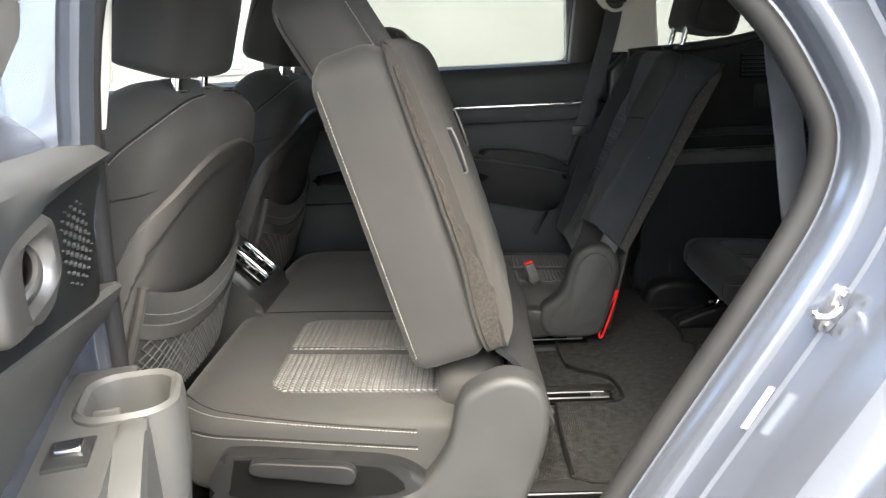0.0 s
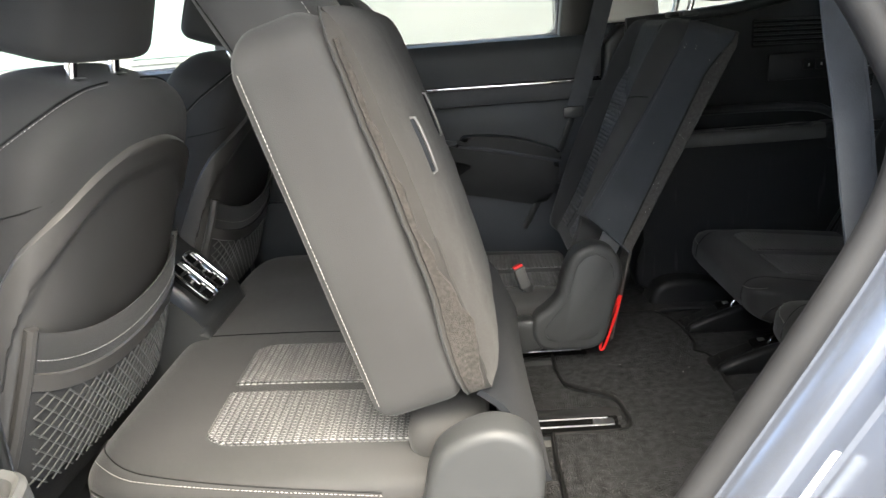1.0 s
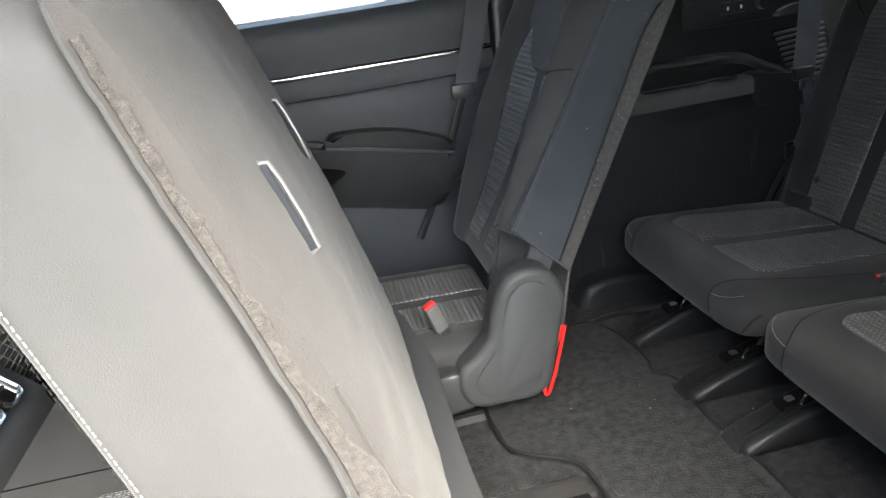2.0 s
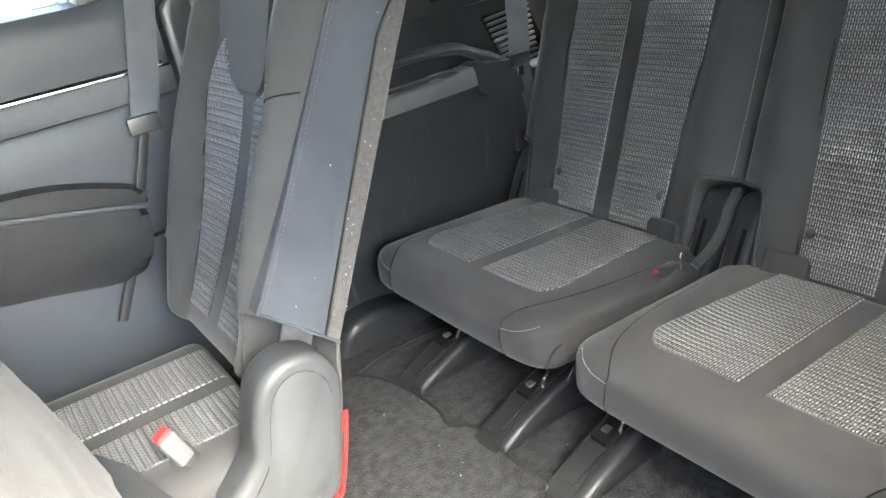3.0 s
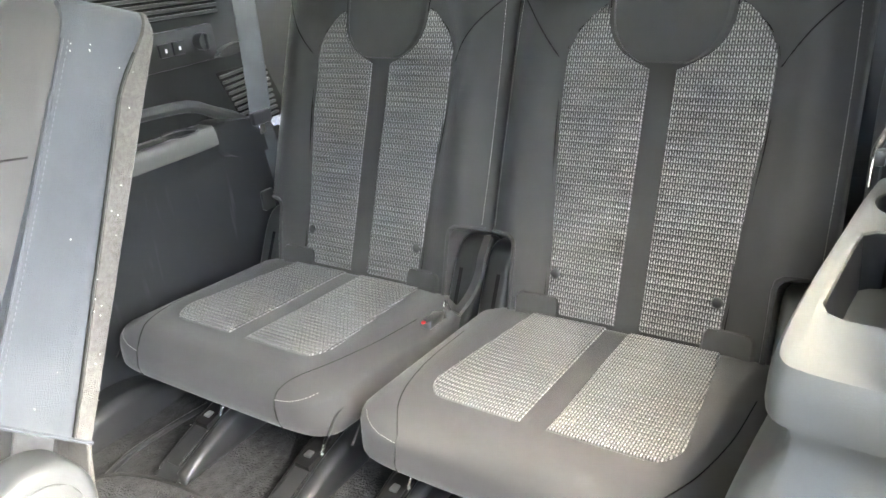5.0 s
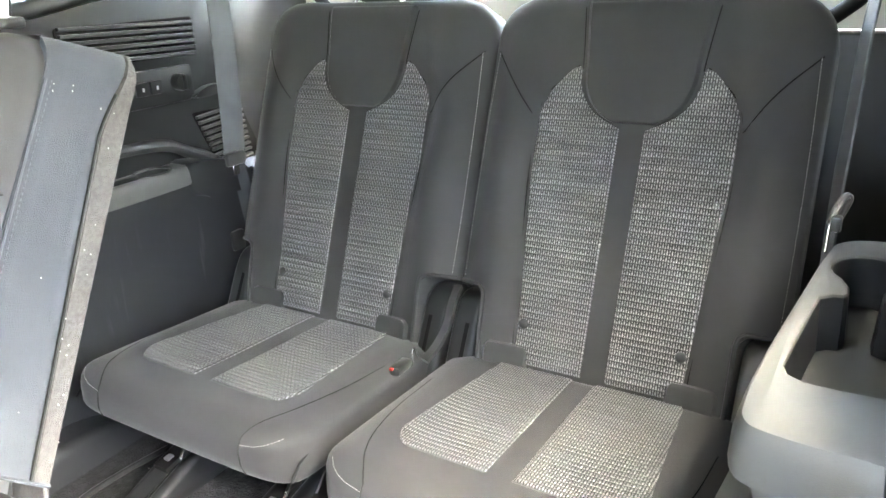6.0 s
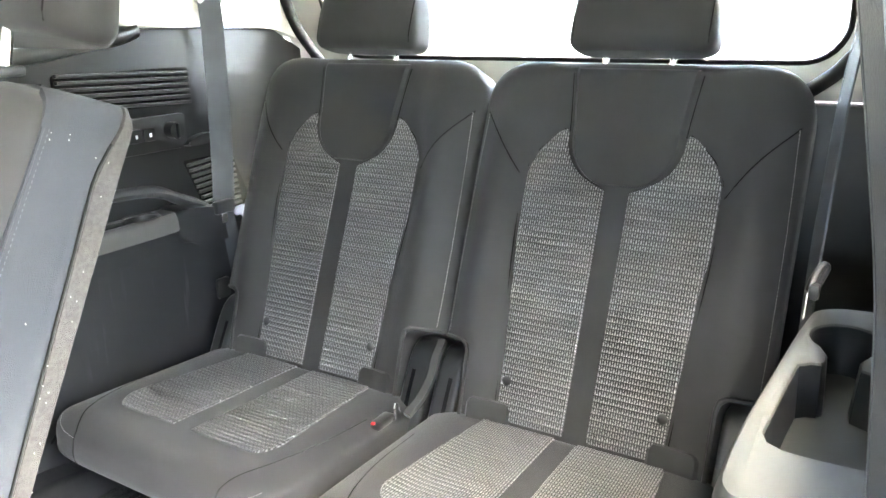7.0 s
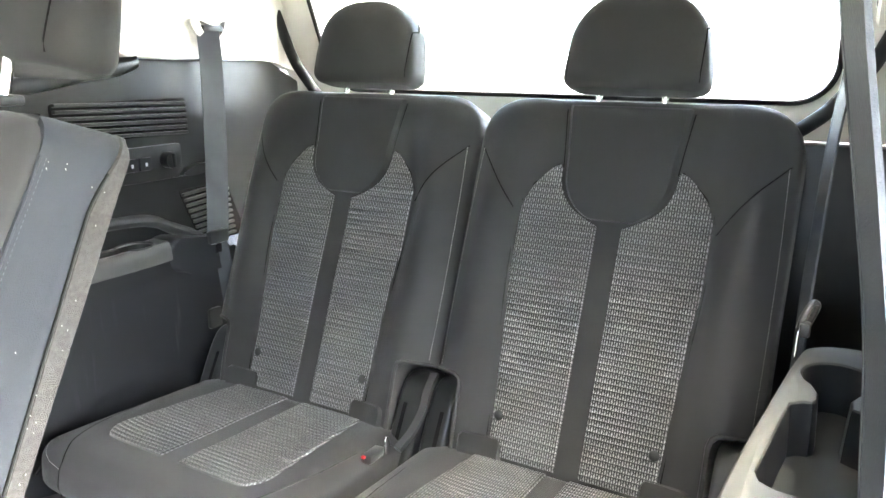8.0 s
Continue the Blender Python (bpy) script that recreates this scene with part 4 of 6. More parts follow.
    face = smooth_outline([(0.371, 0.862), (0.387, 0.897), (0.415, 0.911), (0.442, 0.899), (0.455, 0.868), (0.443, 0.81), (0.428, 0.755), (0.408, 0.728), (0.36, 0.724), (0.320, 0.730), (0.312, 0.755), (0.330, 0.780), (0.358, 0.815)], 4)
    part("face", prism(face, 0.0648, 0.070, 0.0025, 2), M_COVER, cov, "raised flat face")
    part("side_shield", prism(smooth_outline([(0.30, 0.70), (0.29, 0.77), (0.20, 0.765), (-0.08, 0.76), (-0.10, 0.70)], 4), 0.075, 0.115, 0.008, 2), M_PLASTIC, e, "black plastic side shield")
    part("lower_carpet", boxed(-0.003, 0.003, -0.18, 0.18, -0.10, 0.10, 0.002, 1, Matrix.Translation((0.478, yc, 0.80)) @ pose(0, 0, 0, 0, 12, 0)), M_EDGE_CARPET, e, "hanging carpet flap")
    part("buckle_stalk", tube(spline([(0.30, 0.155, 0.78), (0.285, 0.15, 0.82), (0.275, 0.143, 0.845)], 4), 0.013, 10, flat=0.6), M_PLASTIC, e)
    bk = part("buckle", boxed(-0.012, 0.012, -0.008, 0.008, -0.026, 0.024, 0.004, 2, Matrix.Translation((0.272, 0.140, 0.848)) @ pose(0, 0, 0, 0, -18, 20)), M_GREY_PLASTIC, e, "grey belt buckle")
    part("release", boxed(-0.0105, 0.0105, -0.0065, 0.0065, -0.003, 0.004, 0.002, 2, Matrix.Translation((0.2645, 0.140, 0.8715)) @ pose(0, 0, 0, 0, -18, 20)), M_RED, bk, "red release button")
    loop = [(0.473, 0.086, 0.812), (0.462, 0.083, 0.775), (0.447, 0.082, 0.730), (0.435, 0.082, 0.698), (0.429, 0.083, 0.693), (0.428, 0.085, 0.702), (0.438, 0.085, 0.735), (0.455, 0.085, 0.780), (0.470, 0.087, 0.812)]
    part("pull_strap", strap(spline(loop, 5), 0.0055, (0.9, 0.35, -0.3), 0.002), M_RED, e, "bright red pull strap loop")
    # near-black block stands in for the shade under this seat
    part("underseat_shade", boxed(-0.05, 0.42, 0.13, 0.46, 0.675, 0.75, 0.01, 2), M_DARK, e)
    return e


second_row_far()


PLACE = stretch((-0.35, -0.35, 1.1), (-0.476, -0.290, 1.191), 1.157, 1.157, 1.157)


def front_seat(yc, label):
    e = empty("front_seat", pose(-0.5, yc, 0.50), label, "car seat", "front seats")
    along, out = frame_of(20)
    back = Pad(Vector((-0.395, yc, 0.80)) + Vector(out) * 0.13, (0, 1, 0), along, out, 0.505, 0.235, 0.158, 4.5, 0.05, 0.12, 0.03, 0.02)
    b = part("backrest", back.body(26, 56), M_CLOTH, e)

    def rear(q, s, proud=0.0012):
        """A point on the rear of the back; q runs across it from side to side."""
        w, h = back.width(s), max(0.003, back.thick / 2 - back.dip(s) * 0.8)
        return back.place(q * w, s, -back.thick / 2 - h * (1 - abs(q) ** back.square) ** (1 / back.square) - proud)

    def around(phi, s, proud):
        """A point on rear and sides; phi is 0 behind and 90 degrees at the side."""
        w, h = back.width(s) + proud, max(0.003, back.thick / 2 - back.dip(s) * 0.8) + proud
        k, c = math.sin(phi), math.cos(phi)
        return back.place(w * math.copysign(abs(k) ** (2 / back.square), k), s, -back.thick / 2 - h * math.copysign(abs(c) ** (2 / back.square), c))

    def curve(table):
        dense = spline([(x, y, 0) for x, y in table], 8)
        return lambda v: float(np.interp(v, [p.x for p in dense], [p.y for p in dense]))

    # heights of the shell's edge and of its sunk middle; v is the way out from the middle, past 0.95 it turns the corner
    edge_of = curve([(0.0, 0.442), (0.29, 0.439), (0.55, 0.425), (0.73, 0.405), (0.89, 0.376), (0.96, 0.353), (1.02, 0.325), (1.08, 0.272), (1.115, 0.20), (1.135, 0.12), (1.15, 0.02)])
    sunk_of = curve([(0.0, 0.406), (0.30, 0.404), (0.48, 0.394), (0.71, 0.366), (0.89, 0.322), (0.95, 0.283), (0.985, 0.225), (1.0, 0.13), (1.01, 0.0), (1.15, -0.1)])

    # hard shell wrapped round rear and sides, with a raised rim and a sunk middle
    ways = [0.95 * i / 22 for i in range(23)] + [0.95 + 0.20 * i / 18 for i in range(1, 19)]
    columns = []
    for v in ways:
        columns.append((v, math.asin(v ** 2.25) if v <= 0.95 else math.acos(max(0.0, 0.704 - (v - 0.95) / 0.35) ** 2.25)))
    columns = [(v, -phi) for v, phi in columns[:0:-1]] + columns
    rows = []
    for i in range(49):
        row = []
        for v, phi in columns:
            top = edge_of(v)
            s = top * (1 - (1 - i / 48) ** 1.3)
            near = min(1.0, max(0.0, (sunk_of(v) - s) / 0.018))
            rim = min(1.0, (top - s) / 0.006)
            row.append(around(phi, s, -0.003 + 0.010 * math.sqrt(max(0.0, rim)) - 0.0065 * near * near * (3 - 2 * near)))
        rows.append(row)
    sh = part("back_shell", loft(rows, closed=False), M_SEATBACK, b, "dark grey plastic seat-back shell")
    # map pocket with a net
    def sag(t, s0):
        return s0 - 0.034 * (1 - t * t)

    across = [-1 + j / 14 for j in range(29)]
    part("pocket", loft([[rear(0.93 * t, sag(t, s0), p + 0.014 * (1 - t * t)) for t in across] for s0, p in ((0.236, 0.002), (0.240, 0.006), (0.236, 0.009), (0.19, 0.011), (0.05, 0.010), (0.03, 0.002))], closed=False), M_CLOTH, sh, "dark cloth map pocket")
    part("hem", loft([[rear(0.93 * t, sag(t, s0), p + 0.014 * (1 - t * t)) for t in across] for s0, p in ((0.190, 0.010), (0.188, 0.014), (0.166, 0.015), (0.164, 0.011))], closed=False), M_SEATBACK, sh, "elastic ribbed hem of the net")
    net = bmesh.new()
    for k in range(-14, 30):
        for sg in (-1, 1):
            pts = []
            for i in range(15):
                s = 0.02 + 0.150 * i / 14
                t = -1 + k * 0.105 + sg * s * 5.2 + (0 if sg > 0 else 0.8)
                if abs(t) <= 0.98 and s < sag(t, 0.168):
                    pts.append(rear(0.93 * t, s, 0.0135 + 0.014 * (1 - t * t)))
            if len(pts) > 1:
                tube(pts, 0.0012, 5, bm=net)
    part("net", net, M_GREY_PLASTIC, sh, "stretched mesh net")
    part("stitching", dashes([rear(0.93 * t, sag(t, 0.206), 0.0115 + 0.014 * (1 - t * t)) for t in across]), M_THREAD, sh, "pale stitching")
    for sg in (-1, 1):
        part("side_clip", tube([rear(sg * 0.935, t, p) for t, p in ((0.06, 0.004), (0.12, 0.007), (0.20, 0.008), (0.245, 0.006))], 0.008, 8), M_SEATBACK, sh, "slim plastic pocket edge")

    def sewn(points, sg, proud):
        """A line over side and shoulder of the back through points (a, s, d)."""
        out = []
        for p in spline(points, 8):
            lean = Vector((p.x * 0.6, max(0.0, p.y - 0.40), (p.z + 0.079) * 0.8)).normalized() * proud
            p = p + lean
            out.append(back.place(sg * p.x, p.y, p.z))
        return out

    for sg in (-1, 1):
        shoulder = [(0.2235, 0.375, -0.045), (0.221, 0.401, -0.064), (0.212, 0.427, -0.078), (0.196, 0.454, -0.096), (0.176, 0.474, -0.108), (0.151, 0.490, -0.116), (0.105, 0.501, -0.118), (0.05, 0.5045, -0.118)]
        part("stitching", dashes(sewn(shoulder, sg, 0.0022)), M_THREAD, b, "pale stitching")
        part("seam", tube(sewn([(a, s + 0.004, d + 0.002) for a, s, d in shoulder], sg, 0.0002), 0.0012, 6), M_BINDING, b, "dark sewn seam")
        part("seam", tube(sewn([(0.2255, 0.340, -0.045), (0.225, 0.354, -0.073), (0.223, 0.373, -0.110), (0.216, 0.384, -0.128), (0.199, 0.394, -0.142)], sg, 0.0002), 0.0011, 6), M_BINDING, b, "dark sewn seam")
    c = back.place(0, 0.500, -0.075)
    headrest((c.x + 0.020, yc - 0.012, c.z + 0.146), 0.142, 0.118, 0.125, e, 18, 0.030)
    rods((c.x + 0.004, yc - 0.006, c.z), 0.058, -0.004, 0.06, e, (0.012, 0, 0), 0.0075)
    cush = Pad((-0.46, yc, 0.80), (0, 1, 0), (-1, 0, 0.06), (0.06, 0, 1), 0.48, 0.235, 0.18, 6, 0.06, 0.06, 0.02)
    part("seat", cush.body(20, 48), M_CLOTH, e)
    part("base", boxed(-0.88, -0.44, yc - 0.19, yc + 0.19, 0.50, 0.66, 0.02, 2), M_PLASTIC, e)
    return e


front_seat(-0.352, "dark cloth front seat with a black shell and net pocket behind")
front_seat(0.30, "dark cloth front seat beyond the centre console")

# ---------------------------------------------------------------- far side trim


def run(profile, x0, x1, steps=1):
    """A profile in y and z, drawn along x."""
    return loft([[(x0 + (x1 - x0) * i / steps, y, z) for y, z in profile] for i in range(steps + 1)])


PLACE = stretch((0, 0.511, 1.22), (0, 0.705, 1.274), 1.10, 0.6, 1.12)
far_door = empty("door_1", pose(0.0, 0.58, 0.6), "closed far rear door with dark panels, armrest and a bright strip", "car door", kind="structure")
part("upper_panel", run([(0.655, 1.332), (0.535, 1.326), (0.522, 1.318), (0.514, 1.288), (0.516, 1.26), (0.521, 1.224), (0.655, 1.224)], -0.43, 0.505), M_TRIM, far_door, "soft dark blue-grey upper panel")
part("chrome_strip", tube([(-0.43, 0.512, 1.222), (0.0, 0.511, 1.220), (0.505, 0.511, 1.217)], 0.0024, 8), M_CHROME, far_door, "thin bright metal strip")
part("trim_band", run([(0.655, 1.217), (0.513, 1.215), (0.506, 1.209), (0.507, 1.180), (0.514, 1.174), (0.655, 1.174)], -0.43, 0.505), M_BAND, far_door, "slightly paler grey band")
part("middle_panel", run([(0.655, 1.173), (0.522, 1.172), (0.516, 1.166), (0.515, 1.12), (0.517, 1.05), (0.518, 0.961), (0.655, 0.961)], -0.43, 0.505), M_TRIM, far_door)
part("pocket_panel", run([(0.655, 0.959), (0.505, 0.957), (0.497, 0.94), (0.512, 0.80), (0.505, 0.62), (0.655, 0.62)], -0.43, 0.505), M_TRIM, far_door)
arm = part("armrest", prism(smooth_outline([(-0.36, 1.035), (-0.20, 1.075), (0.0, 1.090), (0.08, 1.088), (0.135, 1.076), (0.26, 1.052), (0.372, 1.024), (0.384, 1.005), (0.372, 0.955), (0.335, 0.918), (0.20, 0.944), (0.12, 0.962), (0.02, 1.010), (-0.20, 1.020)], 5), 0.420, 0.53, 0.022, 4), M_BLACK, far_door, "black padded armrest")
part("arm_pad", prism(smooth_outline([(0.128, 1.074), (0.134, 1.090), (0.155, 1.102), (0.27, 1.091), (0.375, 1.056), (0.388, 1.044), (0.382, 1.026), (0.26, 1.054)], 4), 0.428, 0.525, 0.012, 3), M_BLACK, arm, "padded armrest lid")
part("lid_piping", tube([(0.13, 0.425, 1.079), (0.20, 0.421, 1.069), (0.29, 0.421, 1.049), (0.385, 0.425, 1.026)], 0.0045, 8), M_TRIM, arm, "grey piped lid edge")
part("pull", prism(smooth_outline([(-0.25, 1.075), (-0.05, 1.097), (0.08, 1.098), (0.15, 1.078), (0.09, 1.082), (-0.2, 1.064)], 4), 0.455, 0.470, 0.004, 2), M_TRIM, arm)
# grip hollow painted as a near-black plate on the armrest's face
part("pull_shade", prism(smooth_outline([(0.05, 1.052), (0.10, 1.046), (0.158, 1.030), (0.135, 1.012), (0.105, 0.998), (0.06, 1.020)], 3), 0.412, 0.424), M_DARK, arm, "flat dark plate painting the shade of the grip recess")
front_door = empty("door_2", pose(-0.9, 0.58, 0.6), "closed far front door with dark panels", "car door", kind="structure")
part("upper_panel", run([(0.655, 1.318), (0.54, 1.312), (0.522, 1.30), (0.515, 1.255), (0.655, 1.25)], -1.35, -0.47), M_TRIM, front_door)
part("chrome_strip", tube([(-1.35, 0.512, 1.212), (-0.47, 0.512, 1.214)], 0.0024, 8), M_CHROME, front_door, "thin bright metal strip")
part("lower_panel", run([(0.655, 1.249), (0.525, 1.249), (0.516, 1.20), (0.525, 1.0), (0.50, 0.96), (0.51, 0.55), (0.655, 0.55)], -1.35, -0.47), M_TRIM, front_door)
part("door_handle", tube(spline([(-0.95, 0.512, 1.14), (-0.88, 0.50, 1.16), (-0.80, 0.505, 1.155)], 4), 0.012, 8), M_STEEL, front_door, "satin metal inner handle")
structure("pillar_far_middle", prism([(-0.50, 0.6), (-0.35, 0.6), (-0.36, 1.64), (-0.48, 1.64)], 0.575, 0.658, 0.006, 2), M_PLASTIC, "dark trim of the far middle pillar", "pillar trim")
PLACE = stretch((-1.1, 0, 1.2), (-1.25, 0, 1.27), 1.0, 1.25, 1.0)
structure("dashboard", prism(smooth_outline([(-1.75, 0.7), (-1.75, 1.2), (-1.45, 1.26), (-1.20, 1.23), (-1.12, 1.15), (-1.18, 0.98), (-1.30, 0.7)], 4), -0.64, 0.64, 0.03, 3), M_TRIM, "dark blue-grey dashboard across the car's front", "dashboard")
wheel = empty("steering_wheel", pose(-1.0, -0.352, 1.08), "black steering wheel behind the near front seat", "steering wheel")
ring = [Vector((-1.0, -0.352, 1.08)) + Vector((-0.06 * math.sin(a), 0.18 * math.cos(a), 0.17 * math.sin(a))) for a in [2 * math.pi * i / 28 for i in range(29)]]
part("rim", tube(ring, 0.015, 10), M_PLASTIC, wheel)
part("hub", boxed(-1.03, -0.99, -0.43, -0.275, 1.03, 1.13, 0.02, 3), M_PLASTIC, wheel)

PLACE = stretch((0, 0.511, 1.22), (0, 0.705, 1.274), 1.10, 0.6, 1.12)
# far pillar between rear door and quarter window
structure("pillar_far_rear", prism([(0.405, 1.325), (0.47, 1.326), (0.545, 1.50), (0.59, 1.64), (0.44, 1.64)], 0.55, 0.655, 0.005, 2), M_PLASTIC, "black window frame corner of the far door", "pillar trim")
structure("trim_far_pillar", prism([(0.485, 1.350), (0.60, 1.350), (0.65, 1.36), (0.63, 1.58), (0.66, 1.66), (0.60, 1.66), (0.555, 1.50)], 0.50, 0.655, 0.012, 3), M_BEIGE, "pale beige upper pillar trim on the far side", "pillar trim")
structure("trim_far_pillar_low", prism([(0.510, 0.60), (0.62, 0.60), (0.66, 1.10), (0.64, 1.345), (0.56, 1.345), (0.512, 1.30)], 0.49, 0.655, 0.012, 3), M_PLASTIC, "black lower pillar trim on the far side", "pillar trim")


def seat_belt(name_label, path, width, across, guide=None, ring=None, turn=0, tongue=True):
    e = empty("seat_belt", pose(*path[-1]), name_label, "seat belt")
    part("webbing", strap(spline(path, 6), width, across, 0.0022), M_BELT, e)
    side = Vector(across).normalized() * (width / 2 - 0.002)
    for k in (-1, 1):
        part("selvedge", strap([p + side * k for p in spline(path, 6)], 0.004, across, 0.0032), M_BELT, e, "raised woven belt edge")
    if ring:
        part("ring", loft([[Vector(ring) + Vector((0.045 * math.cos(a) * k, d, 0.018 * math.sin(a) * k + 0.010 * math.cos(2 * a))) for a in [2 * math.pi * i / 24 for i in range(24)]] for k, d in ((1.25, 0.0), (1.25, -turn * 0.010), (0.8, -turn * 0.014), (0.78, 0.0))]), M_BEIGE, e, "beige plastic belt guide")
        part("slot", boxed(ring[0] - 0.028, ring[0] + 0.028, ring[1] - 0.016, ring[1] + 0.016, ring[2] - 0.008, ring[2] + 0.004, 0.003, 2), M_PLASTIC, e)
    if guide:
        g = Vector(guide)
        part("tongue", boxed(g.x - 0.026, g.x + 0.026, g.y - 0.009, g.y + 0.009, g.z - 0.014, g.z + 0.014, 0.005, 2), M_PLASTIC, e, "black belt tongue")
        if tongue:
            part("plate", boxed(g.x - 0.009, g.x + 0.009, g.y - 0.0015, g.y + 0.0015, g.z - 0.036, g.z - 0.012, 0.001, 1), M_CHROME, e, "bright metal latch plate")
    return e


seat_belt("grey belt hanging down the far pillar to the middle seat", [(0.528, 0.492, 1.485), (0.515, 0.486, 1.42), (0.480, 0.475, 1.30), (0.438, 0.458, 1.165), (0.426, 0.455, 1.135)], 0.046, (1, 0.1, 0.1), (0.428, 0.450, 1.144), (0.530, 0.498, 1.488), 1, False)

belt_tail = empty("belt_sleeve", pose(0.36, 0.458, 0.99), "black belt sleeve between the far seat and door", "belt sleeve")
part("sleeve", tube(spline([(0.424, 0.455, 1.13), (0.39, 0.457, 1.05), (0.34, 0.46, 0.94), (0.29, 0.462, 0.85)], 5), 0.010, 10, flat=0.5), M_PLASTIC, belt_tail)



def welled(outline, well, top, tall):
    """A tray top with a rounded outer lip and a well cut through it."""
    if sum(p[0] * q[1] - q[0] * p[1] for p, q in zip(outline, outline[1:] + outline[:1])) < 0:
        outline = outline[::-1]
    bm = bmesh.new()
    rings = [[bm.verts.new((x, y, top - h * tall)) for x, y in inset(outline, d)] for d, h in ((0.006, 0.052), (-0.002, 0.050), (-0.003, 0.044), (-0.002, 0.022), (0.0, 0.012), (0.004, 0.0035), (0.011, 0.0))]
    lip = [[bm.verts.new((x, y, top - h)) for x, y in inset(well, d)] for d, h in ((-0.003, 0.0), (-0.0005, 0.001), (0.001, 0.004))]
    for strip in (rings, lip):
        for p, q in zip(strip, strip[1:]):
            for i in range(len(p)):
                bm.faces.new((p[i], p[(i + 1) % len(p)], q[(i + 1) % len(p)], q[i]))
    edge = rings[-1] + lip[0]
    for f in tessellate_polygon([[v.co.copy() for v in rings[-1]], [v.co.copy() for v in lip[0]]]):
        bm.faces.new([edge[i] for i in f])
    return bm


def lining(well, top, steps):
    """Walls and floor of a well; the part ahead of x = 0.93 may go deeper."""
    bm = bmesh.new()
    walls = [[bm.verts.new((x, y, top + h if x > 0.93 else top + h - k)) for x, y in inset(well, d)] for d, h, k in steps]
    for p, q in zip(walls, walls[1:]):
        for i in range(len(p)):
            bm.faces.new((p[i], p[(i + 1) % len(p)], q[(i + 1) % len(p)], q[i]))
    bm.faces.new(walls[-1])
    bmesh.ops.triangulate(bm, faces=[f for f in bm.faces if len(f.verts) > 4])
    return bm


# far side of the third row
PLACE = stretch((0, 0, 0), (0.012, 0, 0.063), 1, 1, 1)
far_trim = empty("trim_far", pose(1.1, 0.64, 0.62), "plastic side trim, far-side shade in its dark walls, with tray, cup holder and grilles", "side trim", kind="structure")
# walls blacker than the mirrored near trim: the far side's shade is painted in
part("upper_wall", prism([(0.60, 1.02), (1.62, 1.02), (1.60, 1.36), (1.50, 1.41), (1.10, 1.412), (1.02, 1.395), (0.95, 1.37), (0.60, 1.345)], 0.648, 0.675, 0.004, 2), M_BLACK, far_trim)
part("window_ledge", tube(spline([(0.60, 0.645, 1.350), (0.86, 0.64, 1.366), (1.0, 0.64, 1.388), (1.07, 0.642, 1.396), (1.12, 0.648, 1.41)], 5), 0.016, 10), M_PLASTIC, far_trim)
low = part("lower_wall", prism(smooth_outline([(0.66, 0.60), (0.645, 0.80), (0.66, 0.98), (0.70, 1.02), (1.20, 1.018), (1.285, 1.00), (1.31, 0.95), (1.33, 0.60)], 5), 0.588, 0.66, 0.012, 3), M_SCUFFED, far_trim, "scuffed plastic lower panel, far-side shade in its black")
FAR_TRAY = smooth_outline([(0.66, 0.650), (0.655, 0.61), (0.666, 0.586), (0.80, 0.583), (1.00, 0.582), (1.09, 0.584), (1.135, 0.591), (1.163, 0.606), (1.178, 0.628), (1.18, 0.650), (0.92, 0.652)], 4)
FAR_WELL = [(0.86, 0.634), (0.862, 0.606), (0.875, 0.600), (0.95, 0.599), (1.005, 0.600), (1.020, 0.605)] + [(1.058 + 0.037 * math.cos(a), 0.6175 + 0.029 * math.sin(a)) for a in [radians(-145 + 290 * i / 18) for i in range(19)]] + [(1.022, 0.634), (1.01, 0.639), (0.94, 0.640), (0.87, 0.639)]
tray = part("tray", welled(FAR_TRAY, FAR_WELL, 1.054, 0.75), M_LIP, far_trim, "grey plastic tray lip")
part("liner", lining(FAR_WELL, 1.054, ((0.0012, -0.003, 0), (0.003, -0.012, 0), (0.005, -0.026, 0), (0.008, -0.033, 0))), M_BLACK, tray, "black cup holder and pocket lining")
part("rim", tube([(1.058 + 0.0385 * math.cos(a), 0.6175 + 0.0303 * math.sin(a), 1.0545) for a in [radians(-140 + 280 * i / 32) for i in range(33)]], 0.0018, 8), M_COVER, tray, "raised rim")
# rolled ridge above the tray, falling to the rear
crest_line = spline([(0.66, 0.650, 1.098), (0.80, 0.648, 1.102), (0.97, 0.646, 1.102), (1.08, 0.644, 1.097), (1.130, 0.640, 1.088), (1.165, 0.632, 1.070), (1.205, 0.618, 1.050), (1.235, 0.612, 1.030)], 6)
part("ridge", loft([[p + Vector((0, 0.026 * math.cos(a) + 0.012, 0.0135 * math.sin(a))) for a in [2 * math.pi * i / 14 for i in range(14)]] for p in crest_line]), M_COVER, far_trim, "rounded ridge over the tray")
part("rear_cap", prism(smooth_outline([(1.12, 1.052), (1.18, 1.052), (1.235, 1.040), (1.28, 1.010), (1.29, 0.97), (1.13, 0.985)], 4), 0.584, 0.655, 0.010, 3), M_SCUFFED, far_trim)


